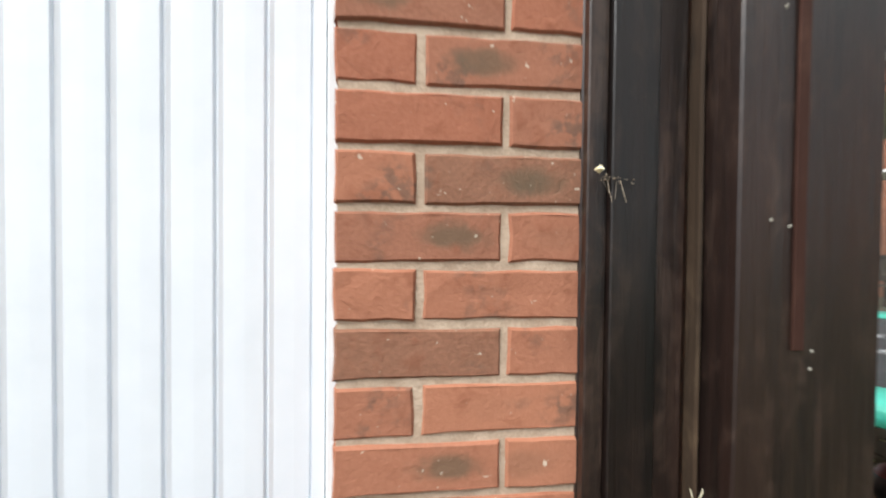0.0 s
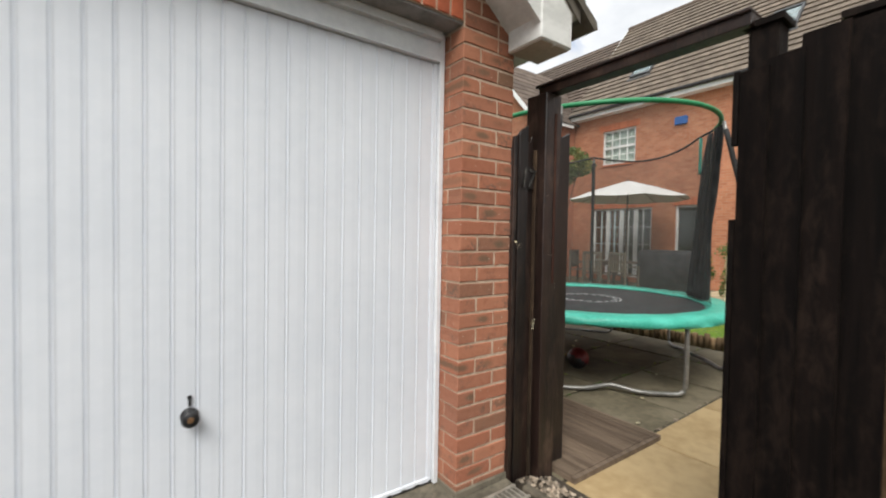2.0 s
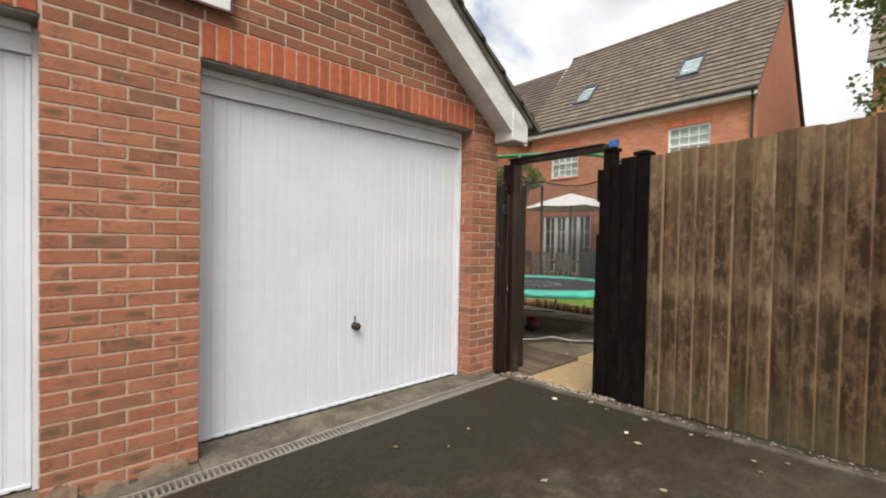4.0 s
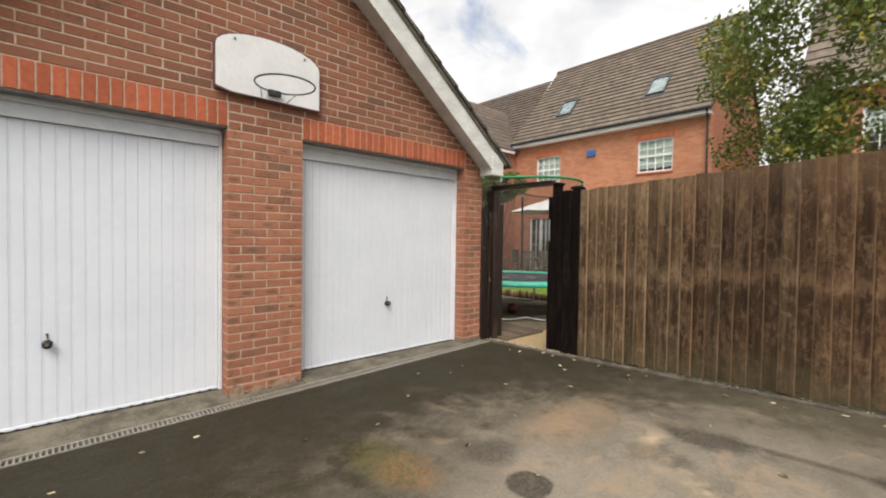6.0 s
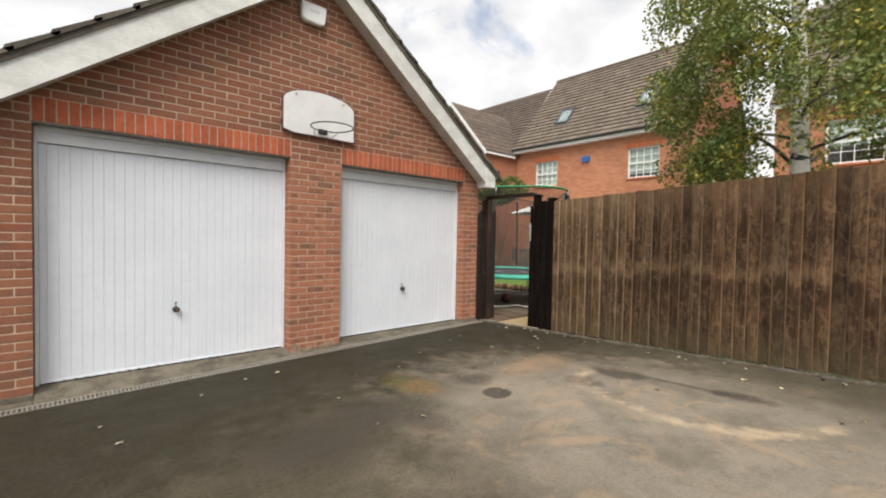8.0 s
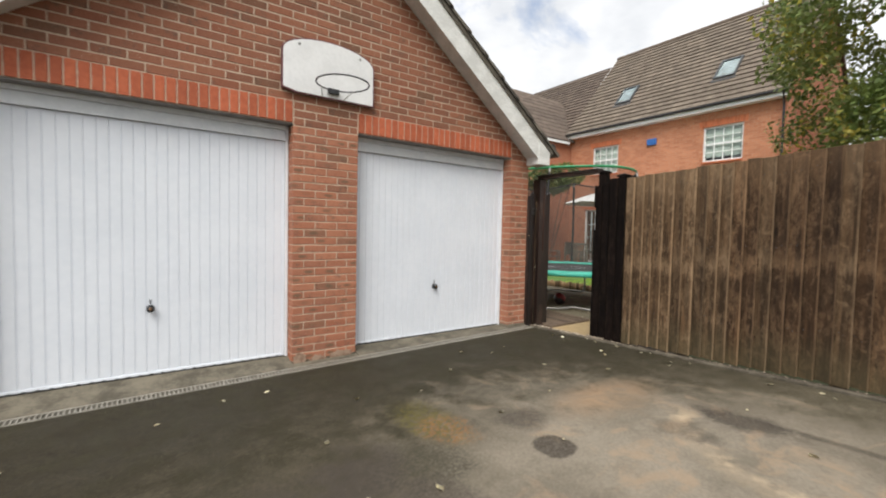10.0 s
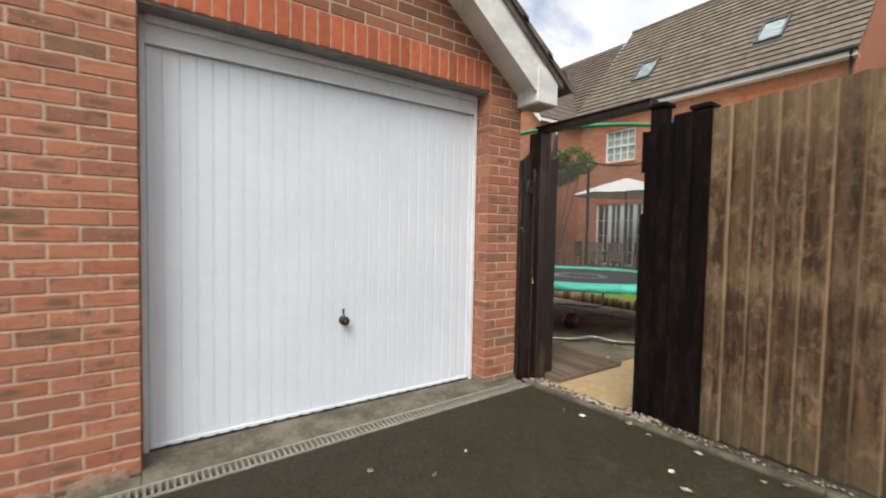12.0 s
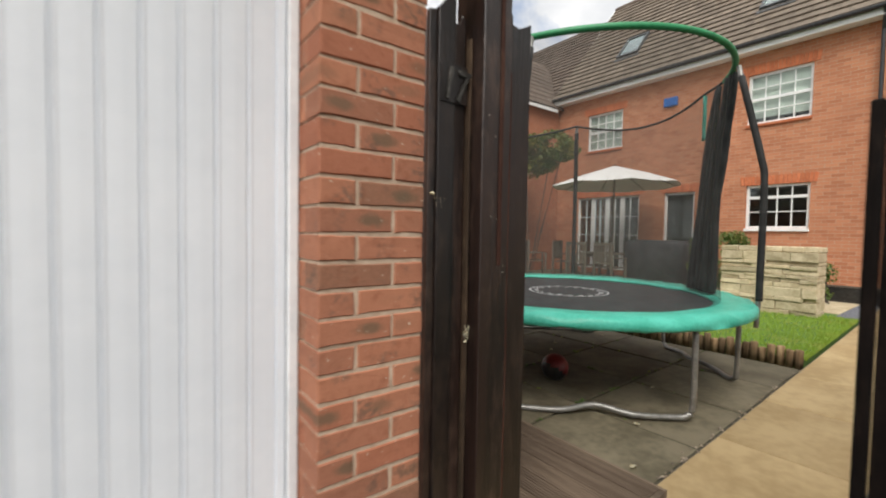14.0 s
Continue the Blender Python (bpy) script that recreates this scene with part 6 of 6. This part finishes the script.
def leaves(name, material, blobs, count, size, parent=None, label="", fall=0.0, seed=1):
    """Many small leaves scattered in overlapping uneven clumps."""
    r = random.Random(seed)
    vs_, fs_ = [], []
    total = sum(b[3] for b in blobs)
    for (cx, cy, cz, rad, sq) in [(b[0], b[1], b[2], b[3], b[4]) for b in blobs]:
        for _ in range(int(count * rad / total)):
            d = Vector((r.gauss(0, 1), r.gauss(0, 1), r.gauss(0, 1))).normalized() * rad * (r.random() ** 0.45)
            p = Vector((cx + d.x, cy + d.y, cz + d.z * sq))
            if noise.noise((p.x * 2.1, p.y * 2.1, p.z * 2.1)) < -0.10:
                continue
            s = size * r.uniform(0.6, 1.3)
            q = Euler((r.uniform(-1.2, 1.2), r.uniform(-1.2, 1.2), r.uniform(0, 6.3))).to_matrix()
            b = len(vs_)
            for lx, ly, lz in ((-0.5, 0, 0.04), (0, -0.36, 0), (0.62, 0, 0.05), (0, 0.36, 0)):
                vs_.append(p + q @ Vector((lx * s, ly * s, lz * s)) - Vector((0, 0, fall * s)))
            fs_.append((b, b + 1, b + 2, b + 3))
    me = bpy.data.meshes.new(name)
    me.from_pydata(vs_, [], fs_)
    me.materials.append(M[material])
    ob = new(name, me)
    if parent is not None:
        ob.parent = parent
    if label:
        ob["label"] = label
    ob["kind"] = "stuff"
    return ob


def shrub(x, y, z, blobs, count, size, label, seed):
    t = thing("shrub", label, "shrub", (x, y, z))
    bm = bmesh.new()
    r = random.Random(seed)
    for _ in range(7):
        b = blobs[r.randrange(len(blobs))]
        tube(bm, [(r.uniform(-0.08, 0.08), r.uniform(-0.08, 0.08), -0.02), (b[0] * 0.5, b[1] * 0.5, b[2] * 0.5), (b[0], b[1], b[2])], 0.012, 5)
    part("stem", bm, "bough", t)
    leaves("foliage", "shrub", blobs, count, size, t, "small green and ochre leaves", seed=seed)
    return t


shrub(8.72, 2.78, 0.02, [(0, 0, 0.62, 0.28, 1.2), (0.05, -0.16, 0.5, 0.22, 1), (0.0, 0.12, 0.98, 0.26, 1.1), (0.0, -0.08, 1.06, 0.22, 1), (0, 0.05, 0.3, 0.24, 1)], 4200, 0.05, "green garden shrub behind the stone wall", 3)
shrub(8.75, 3.36, 0.02, [(0, 0, 0.58, 0.2, 1.3), (0, 0.05, 0.90, 0.17, 1.4), (0, 0, 0.28, 0.17, 1.2)], 1300, 0.05, "narrow upright green shrub behind the trampoline", 8)
shrub(9.7, 1.60, 0.02, [(0, 0, 0.52, 0.17, 1.3), (0, 0.16, 0.42, 0.16, 1), (0, 0, 0.2, 0.12, 1.2)], 900, 0.05, "small yellow-green potted shrub by the house", 4)
shrub(8.8, 7.75, 0.0, [(0.0, -1.05, 3.4, 0.45, 0.75), (0.0, 0.9, 3.4, 0.5, 0.75), (0, 0, 3.5, 0.62, 0.75), (0.0, -0.7, 3.55, 0.55, 0.75), (0.0, 0.5, 3.45, 0.55, 0.75), (0.0, 0.2, 3.05, 0.5, 0.8), (0.0, -0.4, 3.15, 0.45, 0.8)], 19000, 0.075, "tall climbing shrub against the wing wall", 5)
planter = thing("planter_trough", "long black plastic planter trough by the house wall", "planter", (10.3, 1.38, 0.02))
bm = bmesh.new()
prism(bm, [(-0.20, 0.0), (0.20, 0.0), (0.24, 0.26), (0.25, 0.27), (0.22, 0.27), (-0.22, 0.27), (-0.25, 0.27), (-0.24, 0.26)], "y", -0.42, 0.42)
part("trough", bm, "black_plastic", planter)
part("soil_fill", boxes((-0.2, 0.2, -0.4, 0.4, 0.24, 0.278)), "soil", planter)

parasol = thing("parasol", "open off-white garden parasol over the patio table", "parasol", (9.5, 5.65, 0))
bm = bmesh.new()
n = 8
tip = bm.verts.new((0, 0, 2.92))
mid_, out_ = [], []
for i in range(n * 3):
    a = math.tau * i / (n * 3)
    dip = 0.0 if i % 3 == 0 else 0.05
    mid_.append(bm.verts.new((0.8 * math.cos(a), 0.8 * math.sin(a), 2.68 - dip * 0.5)))
    out_.append(bm.verts.new(((1.52 - dip) * math.cos(a), (1.52 - dip) * math.sin(a), 2.42 - dip * 0.6)))
m3 = n * 3
for i in range(m3):
    bm.faces.new((tip, mid_[i], mid_[(i + 1) % m3]))
    bm.faces.new((mid_[i], out_[i], out_[(i + 1) % m3], mid_[(i + 1) % m3]))
canopy = part("canopy", bm, "parasol", parasol, "off-white canvas canopy")
for i in range(n):
    a = math.tau * i / n
    part("rib", tube(bmesh.new(), [(0, 0, 2.86), (0.8 * math.cos(a), 0.8 * math.sin(a), 2.66), (1.5 * math.cos(a), 1.5 * math.sin(a), 2.405)], 0.009, 5), "teak", canopy)
part("pole", tube(bmesh.new(), [(0, 0, 0.05), (0, 0, 2.95)], 0.024, 10), "teak", parasol, "wooden parasol pole")
part("base", lathe(bmesh.new(), [(0.26, 0.0), (0.26, 0.05), (0.08, 0.08), (0.05, 0.3)], (0, 0, 0), 20), "dark_cover", parasol, "dark parasol base")
terrace = mesh_ob("terrace", boxes((9.0, 11.32, 4.0, 8.9, -0.1, 0.0)), "slab")
tagged(terrace, "grey paved terrace before the french doors", "patio", kind="structure")

table = thing("garden_table", "weathered grey wooden garden table under the parasol", "table", (9.5, 5.65, 0.0))
for i in range(9):
    part("slat", boxes((-0.44 + i * 0.1, -0.36 + i * 0.1, -0.7, -0.06 if i == 4 else 0.7, 0.70, 0.725)), "teak", table)
part("apron", boxes((-0.40, 0.40, -0.64, -0.61, 0.62, 0.699), (-0.40, 0.40, 0.61, 0.64, 0.62, 0.699)), "teak", table)
for x in (-0.38, 0.38):
    for yy in (-0.58, 0.58):
        part("leg", boxes((x - 0.03, x + 0.03, yy - 0.03, yy + 0.03, 0, 0.699)), "teak", table)


def garden_chair(m, label):
    c = thing("garden_chair", label, "chair", group="chairs round the garden table")
    for i in range(6):
        part("seat_slat", boxes((-0.22 + i * 0.075, -0.16 + i * 0.075, -0.24, 0.24, 0.42, 0.44)), "teak", c)
    for yy in (-0.24, 0.24):
        part("back_leg", boxes((-0.27, -0.225, yy - 0.02, yy + 0.02, 0, 1.0)), "teak", c)
        part("front_leg", boxes((0.20, 0.245, yy - 0.02, yy + 0.02, 0, 0.64)), "teak", c)
        part("armrest", boxes((-0.224, 0.26, yy - 0.03, yy + 0.03, 0.641, 0.662)), "teak", c)
    part("top_rail", boxes((-0.265, -0.235, -0.219, 0.219, 0.93, 1.0)), "teak", c)
    part("lower_rail", boxes((-0.265, -0.235, -0.219, 0.219, 0.50, 0.55)), "teak", c)
    for i in range(6):
        part("back_slat", boxes((-0.26, -0.24, -0.19 + i * 0.07, -0.155 + i * 0.07, 0.551, 0.929)), "teak", c)
    c.matrix_basis = m
    return c


ch = garden_chair(pose(8.65, 5.98, 0, 0, 0, 10), "weathered grey slatted wooden garden chair at the table")
copy_thing(ch, pose(8.65, 5.18, 0, 0, 0, -8))
copy_thing(ch, pose(9.4, 6.98, 0, 0, 0, -80))
copy_thing(ch, pose(9.0, 7.68, 0, 0, 0, -40))
grill = thing("covered_barbecue", "barbecue under a dark grey weather cover on the terrace", "barbecue", (9.2, 4.35, 0))
bm = boxes((-0.35, 0.35, -0.64, 0.64, 0.02, 1.08), bevel=0.08)
bmesh.ops.subdivide_edges(bm, edges=list(bm.edges), cuts=3)
for v in bm.verts:
    v.co += Vector((1, 0.6, 0.2)) * 0.03 * noise.noise(v.co * 3.0)
part("cover", bm, "dark_cover", grill, "dark grey fabric cover", True)

# ---- birch tree ----
birch = thing("birch_tree", "white-barked birch tree with green and yellowing leaves behind the fence", "tree", (1.56, -3.12, 0))
trunk = [(0, 0, -0.1), (0.01, 0.0, 1.2), (-0.02, 0.02, 2.4), (-0.06, 0.05, 3.4), (-0.04, 0.10, 4.6), (0.03, 0.12, 5.8), (0.05, 0.1, 7.0)]
tp = smooth_path(trunk, 5)
part("trunk", tube(bmesh.new(), tp, 0.1, 14, taper=[0.125 * (1 - 0.85 * i / (len(tp) - 1)) for i in range(len(tp))]), "birch", birch, "white peeling bark with dark scars", True)
tr = random.Random(11)
blobs = []
for i in range(26):
    z = 2.1 + 4.3 * (i / 26)
    a = i * 2.4 + tr.uniform(-0.3, 0.3)
    ln = tr.uniform(0.8, 1.55) * (1.15 - 0.45 * i / 26)
    rise = tr.uniform(0.2, 0.7)
    d = Vector((math.cos(a), math.sin(a), 0))
    p = [Vector((0, 0.05, z)), d * ln * 0.4 + Vector((0, 0, z + rise * 0.5)), d * ln * 0.8 + Vector((0, 0, z + rise * 0.7)), d * ln * 1.05 + Vector((0, 0, z + rise * 0.4))]
    pp = smooth_path(p, 4)
    part("bough", tube(bmesh.new(), pp, 0.02, 6, taper=[0.024 * (1 - 0.85 * k / (len(pp) - 1)) for k in range(len(pp))]), "bough", birch, "", True)
    for q, w in ((pp[7], 0.34), (pp[-1], 0.42)):
        blobs.append((q.x + tr.uniform(-0.1, 0.1), q.y + tr.uniform(-0.1, 0.1), q.z - tr.uniform(0.0, 0.35), w * tr.uniform(0.8, 1.2), 1.25))
# hanging fringe over the fence towards the gate
for x, y, z, r_ in ((-0.55, 0.95, 2.75, 0.42), (-0.75, 1.15, 3.2, 0.42), (-0.85, 1.0, 3.8, 0.45), (-0.6, 0.75, 2.35, 0.34), (-0.45, 0.55, 3.0, 0.45), (-0.8, 0.7, 3.55, 0.5), (-0.9, 0.5, 4.1, 0.5), (-0.7, 0.9, 4.5, 0.5), (-0.5, 0.2, 3.6, 0.4), (-0.7, -0.45, 3.3, 0.5), (-0.6, -0.9, 3.0, 0.5), (-0.8, -0.8, 3.7, 0.5), (-0.7, 0.0, 4.6, 0.5), (0.3, 0.8, 2.6, 0.4), (0.05, 1.42, 3.05, 0.34), (0.1, 1.36, 2.5, 0.3), (0.0, 1.4, 3.6, 0.36)):
    blobs.append((x, y, z, r_, 1.2))
leaves("crown", "leaf", blobs, 95000, 0.043, birch, "small green and yellow birch leaves", fall=0.4, seed=21)

# ---- fallen leaves ----
leaf_bm = bmesh.new()
vs = [leaf_bm.verts.new(p) for p in ((-0.024, 0, 0.002), (-0.008, -0.014, 0.006), (0.012, -0.012, 0.003), (0.028, 0, 0.010), (0.012, 0.012, 0.004), (-0.008, 0.014, 0.009))]
leaf_bm.faces.new(vs)
bmesh.ops.solidify(leaf_bm, geom=list(leaf_bm.faces), thickness=0.001)
leaf_me = data_of("fallen_leaf", leaf_bm, "fallen")
lr = random.Random(5)
spots = [(-2.58, -0.36), (-0.45, -1.05), (0.05, -0.63), (-3.81, 0.0), (-0.05, -0.75), (0.3, -1.4), (0.2, -2.05), (0.34, -0.62), (0.36, -1.0), (0.30, -2.75), (0.25, -2.95), (-0.95, -2.6), (-1.6, -0.2), (-3.0, -0.9), (-3.4, 0.2), (-2.1, -0.5), (-0.8, -0.6), (-1.3, -1.1), (-0.2, -3.3), (0.33, -3.5)]
for i in range(34):
    spots.append((lr.uniform(-4.5, 0.36), lr.uniform(-4.5, 0.4)) if i % 3 else (lr.uniform(0.2, 0.38), lr.uniform(-5, 0.5)))
patio_spots = [(lr.uniform(1.2, 4.3), lr.uniform(0.75, 2.6)) for _ in range(16)]
for x, y in patio_spots:
    ob = new("fallen_leaf", leaf_me)
    ob.matrix_basis = Matrix.Translation((x, y, 0.006)) @ Euler((0.1, 0.1, lr.uniform(0, 6.3))).to_matrix().to_4x4() @ Matrix.Diagonal((0.8, 0.8, 0.8, 1))
    tagged(ob, "small pale yellow fallen leaf on the patio", "leaf", "fallen leaves")
for x, y in spots:
    ob = new("fallen_leaf", leaf_me)
    ob.matrix_basis = Matrix.Translation((x, y, slope(y, x) + 0.004)) @ Euler((lr.uniform(-0.15, 0.15), lr.uniform(-0.15, 0.15), lr.uniform(0, 6.3))).to_matrix().to_4x4() @ Matrix.Diagonal((*([lr.uniform(0.55, 1.15)] * 3), 1))
    tagged(ob, "small pale yellow fallen leaf on the asphalt", "leaf", "fallen leaves")
